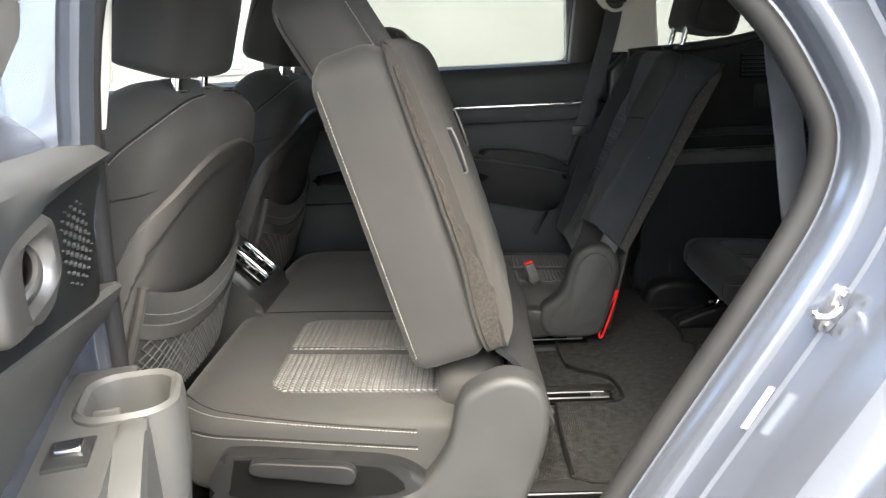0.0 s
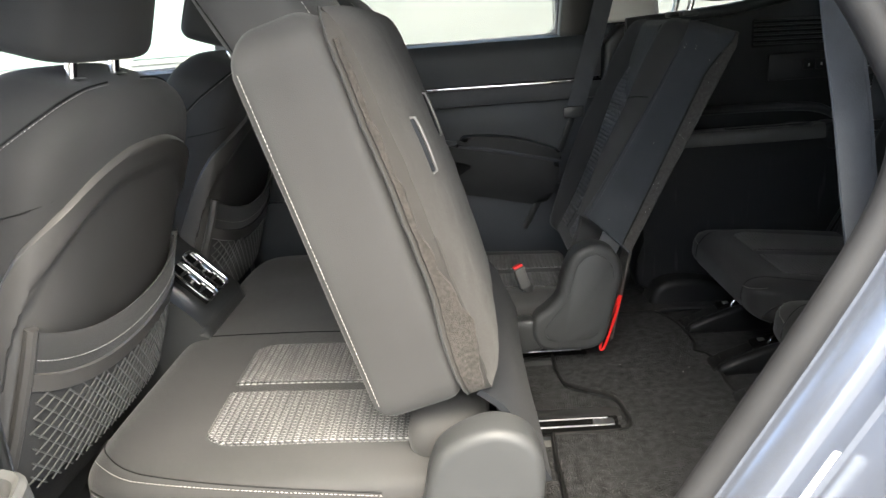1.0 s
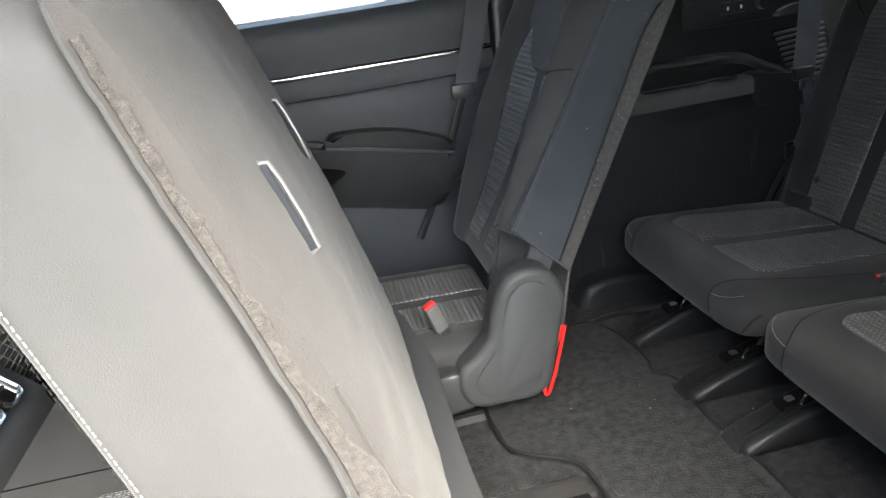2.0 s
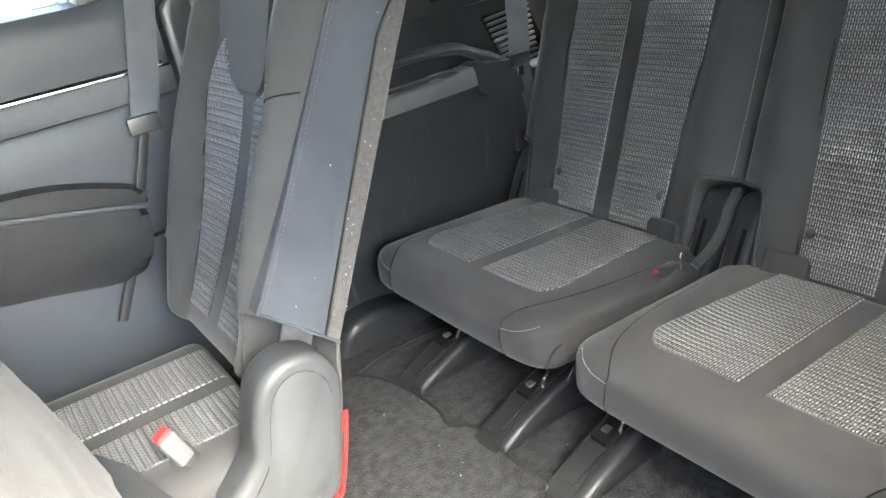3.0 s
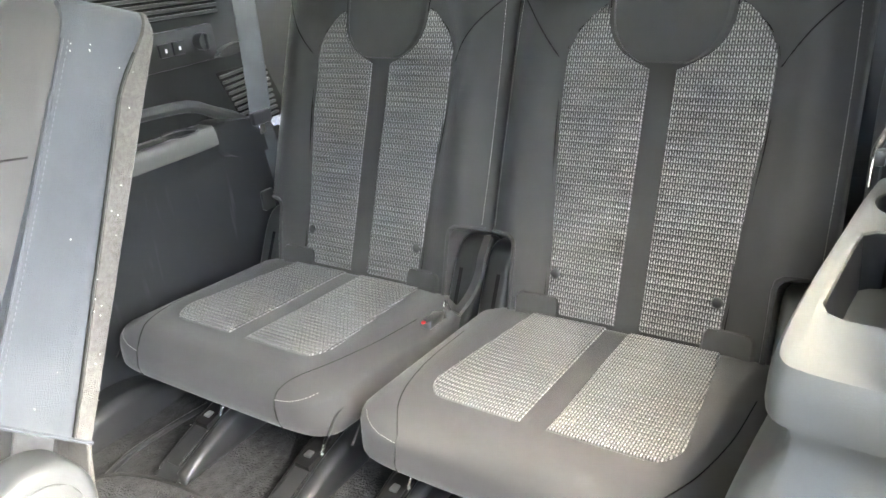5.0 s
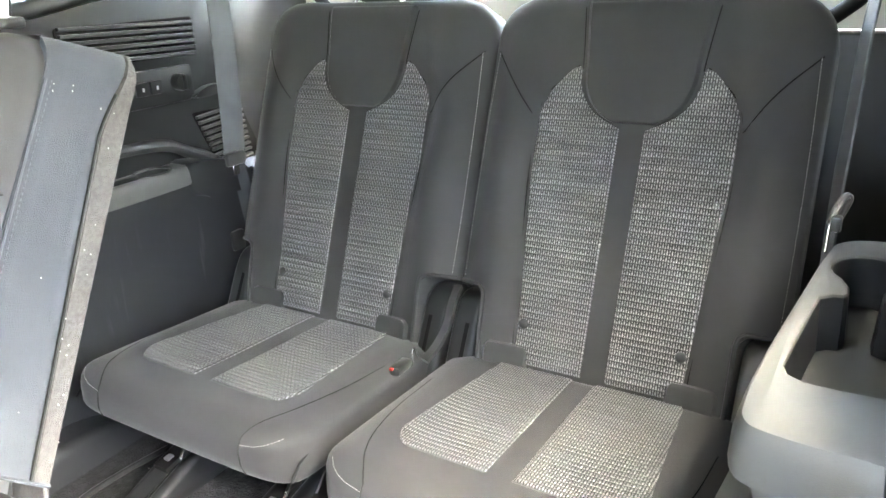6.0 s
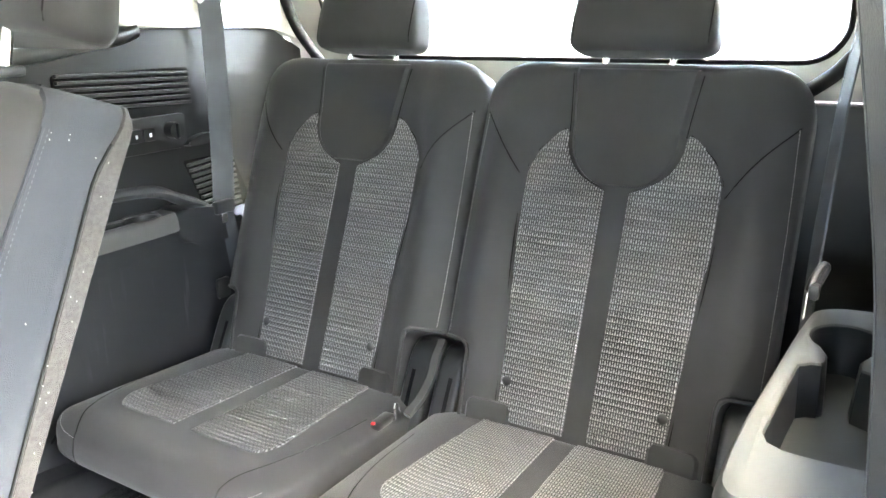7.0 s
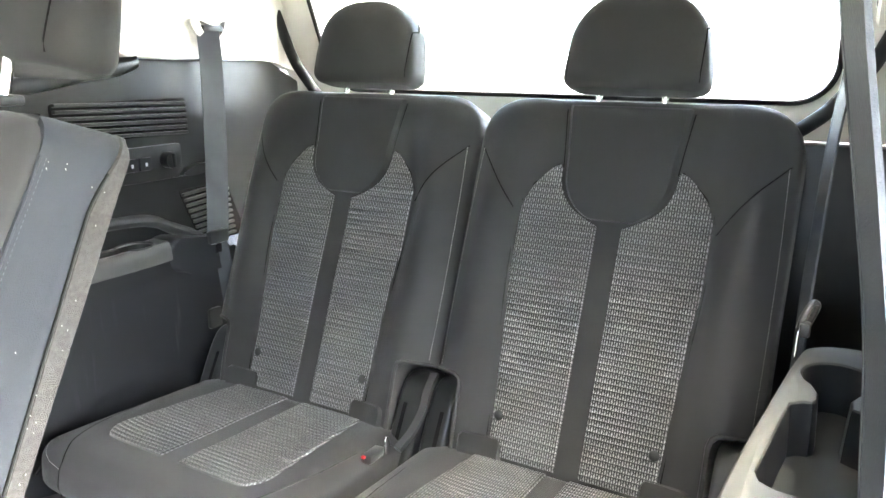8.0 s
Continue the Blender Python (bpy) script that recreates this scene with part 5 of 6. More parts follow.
def grille(x0, x1, z0, z1, y, count, slant, parent, mat, lean=0.0):
    """Slats over a dark plate; lean draws its lower end towards the rear."""
    plate = [(x + lean * (z1 - z), z) for x, z in rounded(x0, x1, z0, z1, 0.006, 3)]
    g = part("grille", prism(plate, y - 0.001, y + 0.006), M_DARK, parent, "black slotted grille")
    for i in range(count):
        z = z0 + (z1 - z0) * (i + 0.5) / count
        w = (z1 - z0) / count * 0.27
        a, b = x0 + 0.004 + lean * (z1 - z), x1 - 0.004 + lean * 0.35 * (z1 - z)
        part("slat", loft([[(x, y - d, z + k + (x - (a + b) / 2) * slant) for d, k in ((0.001, -w), (0.010, -w * 0.5), (0.010, w), (0.001, w))] for x in (a, (a + b) / 2, b)]), mat, g)
    return g


grille(0.935, 1.236, 1.262, 1.335, 0.646, 6, -0.03, far_trim, M_COVER)
grille(1.200, 1.335, 1.015, 1.142, 0.646, 10, 0.07, far_trim, M_GREY_PLASTIC, 0.40)
panel = part("switch_plate", prism(rounded(0.98, 1.212, 1.172, 1.243, 0.008, 4), 0.640, 0.649, 0.002, 2), M_BLACK, far_trim)
for x in (1.085, 1.118):
    bt = part("button", prism(rounded(x - 0.014, x + 0.014, 1.196, 1.222, 0.003, 3), 0.635, 0.642, 0.002, 2), M_BLACK, panel, "black push button")
    part("mark", boxed(x - 0.0020, x + 0.0022, 0.6335, 0.6352, 1.205, 1.212), M_WHITE, bt, "small pale marking")
kn = part("knob", tube([(1.172, y, 1.212) for y in (0.645, 0.632, 0.622, 0.619)], 0.017, 20), M_BLACK, panel, "round black socket knob")
part("grip", boxed(1.169, 1.175, 0.612, 0.622, 1.197, 1.227, 0.002, 2), M_BLACK, kn)
part("hook", prism(smooth_outline([(1.20, 1.176), (1.235, 1.192), (1.275, 1.194), (1.285, 1.18), (1.24, 1.172)], 4), 0.630, 0.650, 0.004, 2), M_PLASTIC, far_trim)
part("clip", prism(rounded(1.20, 1.235, 0.84, 0.885, 0.006, 3), 0.580, 0.590, 0.003, 2), M_PLASTIC, far_trim, "small cargo clip")
structure("trim_far_corner", prism(smooth_outline([(1.10, 1.414), (1.50, 1.414), (1.60, 1.37), (1.57, 1.50), (1.45, 1.66), (0.95, 1.68), (0.70, 1.66), (0.66, 1.60), (0.85, 1.57), (1.0, 1.51), (1.07, 1.46)], 3), 0.635, 0.665, 0.008, 3), M_BEIGE, "pale beige upper trim of the far rear corner", "pillar trim")
seat_belt("grey belt hanging down the far rear corner", [(1.286, 0.616, 1.470), (1.284, 0.610, 1.40), (1.270, 0.600, 1.22), (1.250, 0.590, 1.06), (1.240, 0.586, 1.030), (1.250, 0.584, 0.96), (1.27, 0.58, 0.86)], 0.047, (0.85, -0.42, 0), (1.240, 0.582, 1.042), (1.304, 0.632, 1.478), 1)

# ---------------------------------------------------------------- near side of the third row
PLACE = Matrix()
near_trim = empty("trim_near", pose(0.9, -0.6, 0.62), "grey plastic wheel-arch trim, daylight in its pale tone, with cup holder and pocket", "side trim", kind="structure")


TRAY = smooth_outline([(0.652, -0.70), (0.80, -0.705), (0.95, -0.705), (1.06, -0.70), (1.103, -0.68), (1.106, -0.62), (1.088, -0.582), (1.05, -0.571), (0.95, -0.561), (0.80, -0.548), (0.70, -0.543), (0.664, -0.548), (0.652, -0.570), (0.648, -0.63)], 4)
cup_arc = [(1.000 + 0.043 * math.cos(a), -0.617 + 0.037 * math.sin(a)) for a in [radians(-140 + 280 * i / 18) for i in range(19)]]
WELL = [(0.742, -0.655), (0.80, -0.658), (0.87, -0.658), (0.905, -0.655), (0.918, -0.648), (0.922, -0.640), (0.925, -0.633), (0.945, -0.632)] + cup_arc + [(0.948, -0.600), (0.928, -0.600), (0.922, -0.597), (0.920, -0.588), (0.909, -0.577), (0.87, -0.573), (0.80, -0.568), (0.757, -0.565), (0.743, -0.570), (0.735, -0.584), (0.734, -0.61), (0.736, -0.645)]
part("tray", welled(TRAY, WELL, 1.15, 1.0), M_PALE, near_trim, "grey plastic tray top, daylight in its pale tone")
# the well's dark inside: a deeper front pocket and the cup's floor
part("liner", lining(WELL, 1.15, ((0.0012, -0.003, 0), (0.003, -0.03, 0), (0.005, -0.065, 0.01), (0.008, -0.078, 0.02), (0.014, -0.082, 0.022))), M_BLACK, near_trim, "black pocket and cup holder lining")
part("pad", boxed(0.935, 0.962, -0.627, -0.600, 1.066, 1.074, 0.002, 1), M_PALE, near_trim, "small pale rubber pad")
part("step", loft([[(x, y, z) for y, z in ((-0.650, 1.04), (-0.650, 1.066), (-0.63, 1.062), (-0.606, 1.056), (-0.59, 1.056), (-0.578, 1.060), (-0.578, 1.04))] for x in (0.835, 0.842, 0.905)]), M_BLACK, near_trim)
# swelling wheel-arch panel under the tray
loops = []
for z, d in ((1.090, 0.012), (1.078, 0.016), (1.064, 0.014), (1.050, 0.006), (1.03, -0.006), (1.00, -0.020), (0.96, -0.032), (0.91, -0.040), (0.85, -0.044), (0.76, -0.046), (0.64, -0.048)):
    loops.append([(x, y, z) for x, y in inset(TRAY, d)])
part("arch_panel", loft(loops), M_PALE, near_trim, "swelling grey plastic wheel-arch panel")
PLACE = stretch((0, 0, 0), (0.012, -0.035, 0.063), 1, 1, 1)
structure("trim_near_wall", prism([(0.575, 0.60), (1.62, 0.60), (1.60, 1.36), (1.50, 1.41), (1.10, 1.41), (0.95, 1.375), (0.60, 1.35)], -0.655, -0.646, 0.002, 1), M_PLASTIC, "black side trim behind the near tray", "side trim")
structure("trim_near_corner", prism(smooth_outline([(1.10, 1.414), (1.50, 1.414), (1.60, 1.37), (1.57, 1.50), (1.45, 1.66), (0.95, 1.68), (0.70, 1.66), (0.66, 1.60), (0.85, 1.57), (1.0, 1.51), (1.07, 1.46)], 3), -0.665, -0.635, 0.008, 3), M_BEIGE, "pale beige upper trim of the near rear corner", "pillar trim")
PLACE = Matrix()
seat_belt("grey belt hanging beside the near third-row seat", [(1.345, -0.584, 1.550), (1.335, -0.578, 1.47), (1.30, -0.570, 1.37), (1.26, -0.567, 1.25), (1.22, -0.566, 1.17), (1.17, -0.568, 1.05), (1.14, -0.57, 0.95)], 0.046, (1, 0.32, 0), None, (1.345, -0.614, 1.556), -1)
clip = empty("belt_clip", pose(1.06, -0.575, 1.17), "black looped belt tongue with a bright plate, beside the seat", "belt clip")
part("loop", tube(spline([(1.064, -0.570, 1.174), (1.076, -0.573, 1.188), (1.092, -0.580, 1.200), (1.097, -0.585, 1.196), (1.084, -0.580, 1.182), (1.068, -0.573, 1.170)], 5), 0.0042, 8), M_PLASTIC, clip)
part("tongue", boxed(1.058, 1.074, -0.582, -0.570, 1.166, 1.184, 0.003, 2), M_PLASTIC, clip)
part("plate", boxed(-0.004, 0.004, -0.0015, 0.0015, -0.016, 0.016, 0.001, 1, Matrix.Translation((1.052, -0.570, 1.160)) @ pose(0, 0, 0, 0, 30, 0)), M_CHROME, clip, "bright metal latch plate")
seat_belt("grey belt hanging down the near rear door pillar", [(0.550, -0.580, 1.640), (0.556, -0.596, 1.520), (0.562, -0.615, 1.420), (0.572, -0.631, 1.330), (0.582, -0.640, 1.240), (0.592, -0.648, 1.160), (0.612, -0.661, 1.000)], 0.046, (1, 0.28, 0.1))

# ---------------------------------------------------------------- tailgate with the rear window
PLACE = stretch((1.63, 0, 1.348), (1.65, 0, 1.394), 1.0, 1.03, 1.0)
gate = empty("tailgate", pose(1.62, 0, 0.7), "closed tailgate with a wide rear window", "tailgate", kind="structure")
hole = rounded(-0.535, 0.535, 1.360, 1.64, 0.07, 6)


def gate_map(bm):
    for v in bm.verts:
        y, d, z = v.co
        lean = 1.63 - 0.45 * max(0.0, z - 1.33) ** 1.05
        v.co = (lean + d, y, z)
    return bm


bm = bmesh.new()
rings = []
for d in (0.0, 0.05):
    inner = [bm.verts.new((y, d, z)) for y, z in hole]
    outer = [bm.verts.new((max(-0.66, min(0.66, y * 1.9)) if abs(y) > 0.45 else y * 1.22, d, 1.29 if z < 1.45 else 1.70)) for y, z in hole]
    rings.append((inner, outer))
for i in range(len(hole)):
    j = (i + 1) % len(hole)
    (i0, o0), (i1, o1) = rings
    bm.faces.new((i0[i], i0[j], o0[j], o0[i])), bm.faces.new((i1[i], o1[i], o1[j], i1[j]))
    bm.faces.new((i0[i], i1[i], i1[j], i0[j])), bm.faces.new((o0[i], o0[j], o1[j], o1[i]))
part("panel", gate_map(bm), M_BEIGE, gate, "pale beige tailgate lining")
part("lower_panel", boxed(1.60, 1.66, -0.66, 0.66, 0.60, 1.288, 0.01, 2), M_PLASTIC, gate, "black lower tailgate lining")
bm = gate_map(prism(rounded(-0.55, 0.55, 1.347, 1.655, 0.075, 6), 0.03, 0.034))
pane = part("glass", bm, M_PRIVACY, gate, "tinted rear window glass", smooth=False)
rim = [Vector((y, 0.0, z)) for y, z in rounded(-0.538, 0.538, 1.357, 1.643, 0.072, 8)]
bm = tube(rim + [rim[0]], 0.0055, 8)
part("seal", gate_map(bm), M_RUBBER, gate, "black rubber window seal")
PLACE = Matrix()
for sg in (-1, 1):
    line = spline([(1.585, sg * 0.30, 1.335), (1.575, sg * 0.46, 1.342), (1.565, sg * 0.530, 1.380), (1.558, sg * 0.570, 1.425), (1.552, sg * 0.605, 1.475), (1.545, sg * 0.635, 1.550), (1.535, sg * 0.662, 1.640), (1.52, sg * 0.66, 1.70)], 6)
    structure("trim_gate_seal", tube(line, 0.013, 10), M_RUBBER, "black rubber seal round the tailgate opening", "gate seal")
structure("wall_front", boxed(-1.85, -1.78, -0.8, 0.8, 0.3, 1.15), M_PAINT, "silver-blue bulkhead below the windscreen", "car body")

# ---------------------------------------------------------------- centre console
PLACE = stretch((-0.35, 0, 1.1), (-0.470, 0.06, 1.192), 1.12, 1.12, 1.12)
console = empty("centre_console", pose(-0.6, 0, 0.52), "black centre console with rear air vents", "console")
part("body", prism(smooth_outline([(-1.1, 0.55), (-1.1, 0.90), (-0.75, 0.965), (-0.45, 0.987), (-0.405, 0.98), (-0.34, 0.915), (-0.282, 0.856), (-0.264, 0.822), (-0.285, 0.74), (-0.34, 0.64), (-0.36, 0.55)], 5), -0.115, 0.115, 0.018, 3), M_PLASTIC, console)
part("lid", prism(smooth_outline([(-0.80, 0.97), (-0.60, 1.005), (-0.46, 1.008), (-0.42, 0.994), (-0.455, 0.978), (-0.65, 0.965)], 4), -0.10, 0.10, 0.012, 3), M_CLOTH, console, "padded console lid")
vm = Matrix.Translation((-0.318, 0.012, 0.8965)) @ pose(0, 0, 0, 0, -44, 0)
for k in (-1, 1):
    y = k * 0.033
    v = part("vent", boxed(-0.012, 0.008, y - 0.025, y + 0.025, -0.047, 0.047, 0.006, 2, vm), M_DARK, console, "rear air vent")
    part("bezel", tube([vm @ Vector((0.009, y + yy, zz)) for yy, zz in rounded(-0.025, 0.025, -0.047, 0.047, 0.012, 3)] + [vm @ Vector((0.009, y + 0.025, 0.035))], 0.0035, 8), M_CHROME, v, "bright vent bezel")
    for z in (-0.022, 0.0, 0.022):
        part("louvre", boxed(0.002, 0.010, y - 0.023, y + 0.023, z - 0.003, z + 0.003, 0.001, 1, vm), M_BLACK, v)
    part("cheek", boxed(0.004, 0.0115, y + 0.011, y + 0.023, -0.044, 0.044, 0.004, 3, vm), M_STEEL, v, "bright curved side of the vent")
    part("tab", boxed(0.006, 0.015, y - 0.006, y + 0.006, -0.014, 0.014, 0.002, 2, vm), M_CHROME, v, "bright slider tab")

# ---------------------------------------------------------------- near door opening
PLACE = Matrix()
ring = [Vector((x, -0.725, z)) for x, z in OPENING]
structure("trim_door_seal", tube(ring[:-3], 0.017, 12), M_RUBBER, "black rubber door seal round the rear opening", "door seal")


def offset_curve(pts, d):
    out = []
    for i, p in enumerate(pts):
        t = (pts[min(i + 1, len(pts) - 1)] - pts[max(i - 1, 0)]).normalized()
        out.append(p + Vector((-t.z, 0, t.x)) * d)
    return out


# sculpted jamb behind the door edge: a flange, a step and the outer panel
half = [p for p in ring if p.x > 0.1 and p.z < 1.66]
loops = []
for d, y in ((0.012, -0.672), (0.018, -0.690), (0.026, -0.706), (0.033, -0.7155), (0.042, -0.7185), (0.049, -0.7175), (0.098, -0.684), (0.105, -0.685), (0.114, -0.700), (0.128, -0.742), (0.150, -0.772), (0.185, -0.776), (0.21, -0.80), (0.24, -0.842), (0.27, -0.856), (0.45, -0.862), (0.48, -0.80)):
    reach = [min(d, 0.235 + max(0.0, d - 0.235) * min(1.0, max(0.0, (1.40 - p.z) / 0.12))) for p in half]
    loops.append([p + (q - p) * (w / d) + Vector((0, y - 0.056 - p.y, 0)) for p, q, w in zip(half, offset_curve(half, d), reach)])
bm = bmesh.new()
loft(loops, closed=False, bm=bm)
ext = bmesh.ops.extrude_face_region(bm, geom=bm.faces[:])
for v in ext["geom"]:
    if isinstance(v, bmesh.types.BMVert):
        v.co.y += 0.004
structure("jamb", bm, M_PAINT, "silver-blue painted door jamb with pressed steps", "door jamb")
quarter = [Vector((x, -0.800, z)) for x, z in NEAR_QUARTER]
structure("trim_quarter", tube(quarter + [quarter[0]], 0.014, 8), M_RUBBER, "black rubber surround of the near quarter window", "window surround")
structure("window_4", prism(NEAR_QUARTER, -0.79, -0.786), M_PRIVACY, "dark tinted glass of the near quarter window", "window glass", smooth=False)
structure("wall_sill", boxed(-0.40, 0.30, -0.84, -0.68, 0.42, 0.635, 0.02, 3), M_PAINT, "silver-blue painted door sill", "door sill")
structure("trim_sill", boxed(-0.38, 0.26, -0.725, -0.62, 0.632, 0.662, 0.008, 2), M_PLASTIC, "black plastic sill cover", "sill trim")

JAMB_OUT = Vector((0.397, -0.888, -0.232)).normalized()
TURN = Vector((0, -1, 0)).rotation_difference(JAMB_OUT).to_matrix().to_4x4()
PLACE = Matrix.Translation((0.591, -0.7470, 1.1035)) @ TURN @ Matrix.Scale(0.87, 4) @ Matrix.Translation((-0.579, 0.716, -1.02))
st = empty("striker", pose(0.575, -0.72, 1.02), "bright zinc door striker bolted to the jamb", "door striker")
o = smooth_outline([(0.556, 1.000), (0.565, 0.985), (0.583, 0.985), (0.598, 1.01), (0.602, 1.045), (0.592, 1.058), (0.576, 1.052)], 4)
pl = part("plate", prism(o, -0.728, -0.716, 0.002, 2), M_STEEL, st, "bright zinc plate")
part("hoop", tube(spline([(0.585, -0.722, 1.030), (0.578, -0.735, 1.029), (0.552, -0.742, 1.027), (0.535, -0.738, 1.029), (0.532, -0.73, 1.031)], 5), 0.0055, 10), M_CHROME, st, "steel hoop")
for x, z in ((0.572, 0.998), (0.590, 1.046)):
    part("bolt", tube([(x, y, z) for y in (-0.727, -0.732, -0.733)], 0.0075, 6), M_STEEL, pl, "hexagon bolt")
PLACE = Matrix()
run_up = Vector((0.486, 0.0, 0.873))
run_up = (run_up - JAMB_OUT * run_up.dot(JAMB_OUT)).normalized()
lie = Matrix((run_up.cross(-JAMB_OUT), -JAMB_OUT, run_up)).transposed().to_4x4()
sk = boxed(-0.0068, 0.0068, -0.0008, 0.0008, -0.035, 0.035, 0.0006, 1, Matrix.Translation(Vector((0.5062, -0.7478, 0.9637)) + JAMB_OUT * 0.003) @ lie)
tagged(part("sticker", sk, M_WHITE), "small white label stuck on the painted jamb", "sticker")
cover = empty("tyre", pose(0.98, -0.72, 0.36), "black tyre under the rear wheel arch", "tyre")
loops = []
for i in range(40):
    a = 2 * math.pi * i / 40
    loops.append([Vector((0.98 + r * math.cos(a), y, 0.36 + r * math.sin(a))) for r, y in ((0.25, -0.70), (0.33, -0.695), (0.36, -0.72), (0.36, -0.85), (0.33, -0.875), (0.25, -0.87))])
loops.append(loops[0])
part("rubber", loft(loops, caps=False), M_RUBBER, cover)

# middle pillar beside the open door
structure("pillar_near", prism([(-0.50, 0.60), (-0.400, 0.60), (-0.385, 1.20), (-0.350, 1.44), (-0.332, 1.53), (-0.285, 1.66), (-0.26, 1.74), (-0.48, 1.74), (-0.505, 1.0)], -0.81, -0.780, 0.008, 3), M_PAINT, "silver-blue painted near middle pillar", "pillar")
structure("pillar_near_flange", prism([(-0.50, 0.60), (-0.392, 0.60), (-0.376, 1.20), (-0.338, 1.44), (-0.320, 1.53), (-0.275, 1.66), (-0.25, 1.74), (-0.48, 1.74), (-0.505, 1.0)], -0.779, -0.742, 0.006, 3), M_PAINT, "stepped silver-blue flange of the near middle pillar", "pillar")
structure("trim_pillar_near", prism([(-0.48, 1.375), (-0.372, 1.375), (-0.357, 1.44), (-0.341, 1.53), (-0.30, 1.68), (-0.44, 1.72), (-0.49, 1.44)], -0.712, -0.655, 0.010, 3), M_BEIGE, "pale beige inner trim of the near middle pillar", "pillar trim")
structure("trim_pillar_near_low", prism([(-0.50, 0.60), (-0.405, 0.60), (-0.404, 1.10), (-0.374, 1.370), (-0.48, 1.370), (-0.50, 1.1)], -0.712, -0.658, 0.010, 3), M_PLASTIC, "black lower trim of the near middle pillar", "pillar trim")

# ---------------------------------------------------------------- open rear door
DH, DU, DN = Vector((-0.349, -0.697, 0)), Vector((0.307, -0.952, 0)), Vector((0.952, 0.307, 0))


def on_door(bm):
    """From door length, depth towards the cabin and height to the world."""
    for v in bm.verts:
        v.co = DH + DU * (1.167 * v.co.x) + DN * (1.167 * v.co.y) + Vector((0, 0, 1.167 * v.co.z - 0.058))
    return bm


door = empty("door_3", pose(-0.349, -0.697, 0.47), "open near rear door with dark trim, handle and armrest", "car door", kind="structure")
part("outer_skin", on_door(prism(smooth_outline([(-0.02, 0.45), (0.80, 0.45), (0.82, 0.9), (0.80, 1.22), (-0.02, 1.21)], 3), -0.17, -0.05, 0.02, 3)), M_PAINT, door, "silver-blue painted skin")
def low_edge(u):
    """Lower edge of the upper trim, falling behind the handle."""
    return 1.198 - 0.35 * max(0.0, u - 0.34) ** 1.2


up = [(u, 1.216 + 0.035 * u) for u in [0.045 + 0.05 * i for i in range(15)]]
loops = [[(u, -0.07, z - 0.02), (u, -0.045, z + 0.004), (u, -0.012, z), (u, -0.001, z - 0.008), (u, 0.003, (z + low_edge(u)) / 2), (u, 0.000, low_edge(u) + 0.006), (u, -0.010, low_edge(u)), (u, -0.022, low_edge(u) - 0.001), (u, -0.07, low_edge(u))] for u, z in up]
part("upper_trim", on_door(loft(loops)), M_COVER, door, "soft dark upper door trim")
part("middle_trim", on_door(prism(smooth_outline([(0.05, 1.205), (0.13, 1.15), (0.155, 1.075), (0.32, 1.098), (0.46, 1.122), (0.80, 1.15), (0.80, 1.205)], 4), -0.06, -0.012, 0.006, 2)), M_BLACK, door, "black speaker and handle panel")
sweep = []
for u in [0.04 + 0.054 * i for i in range(15)]:
    zt = 1.076 + 0.165 * (u - 0.16)
    sweep.append([(u, -0.016, zt + 0.004), (u, -0.010, zt - 0.002), (u, -0.016, zt - 0.014), (u, -0.034, zt - 0.040), (u, -0.052, 1.005), (u, -0.060, 0.985), (u, -0.055, 0.52), (u, -0.09, 0.52), (u, -0.09, zt)])
part("lower_trim", on_door(loft(sweep)), M_DOOR, door, "dark door trim swept in below the handle")
# speaker slots as raised paler studs, larger towards the middle to paint their sheen
for i in range(9):
    for j in range(7):
        u, z = 0.150 + i * 0.0135 + j * 0.004, 1.112 + j * 0.0105 + (i % 2) * 0.005
        far = ((u - 0.215) / 0.062) ** 2 + ((z - 1.147) / 0.040) ** 2
        if far < 1.0:
            k = 0.95 - 0.6 * far
            part("slot", on_door(boxed(u - 0.0042 * k, u + 0.0042 * k, -0.0125, -0.0090, z - 0.0026 * k, z + 0.0026 * k, 0.0008, 1)), M_COVER, door)
# inner handle: a broad satin loop round a dark bowl


def handle_loop(grow, depth):
    turn = [2 * math.pi * i / 40 for i in range(40)]
    return [(0.408 + (0.072 + grow) * math.copysign(abs(math.cos(a)) ** 0.58, math.cos(a)), depth, 1.171 + (0.0285 + grow * 0.75) * math.copysign(abs(math.sin(a)) ** 0.58, math.sin(a)) - 0.003 * math.cos(a)) for a in turn]


def handle_hole(grow, depth):
    turn = [2 * math.pi * i / 40 for i in range(40)]
    return [(0.398 + (0.037 + grow) * math.copysign(abs(math.cos(a)) ** 0.7, math.cos(a)), depth, 1.167 + (0.0215 + grow) * math.copysign(abs(math.sin(a)) ** 0.7, math.sin(a)) - 0.003 * math.cos(a)) for a in turn]


loops = [handle_loop(0.006, -0.014), handle_loop(0.005, -0.004), handle_loop(0.0, 0.002), handle_loop(-0.008, 0.004), handle_hole(0.006, 0.003), handle_hole(0.002, -0.001), handle_hole(0.0, -0.008), handle_hole(-0.002, -0.0118)]
hd = part("handle_bezel", on_door(loft(loops, caps=False)), M_SATIN, door, "satin silver handle surround")
# flat near-black plate paints the shade inside the bowl
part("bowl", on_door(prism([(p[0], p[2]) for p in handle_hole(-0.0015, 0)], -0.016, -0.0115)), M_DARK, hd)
part("door_handle", on_door(tube(spline([(0.382, -0.010, 1.180), (0.390, -0.003, 1.172), (0.404, -0.002, 1.161), (0.420, -0.010, 1.152)], 5), 0.008, 10, flat=0.6)), M_SATIN, hd, "satin silver lever")
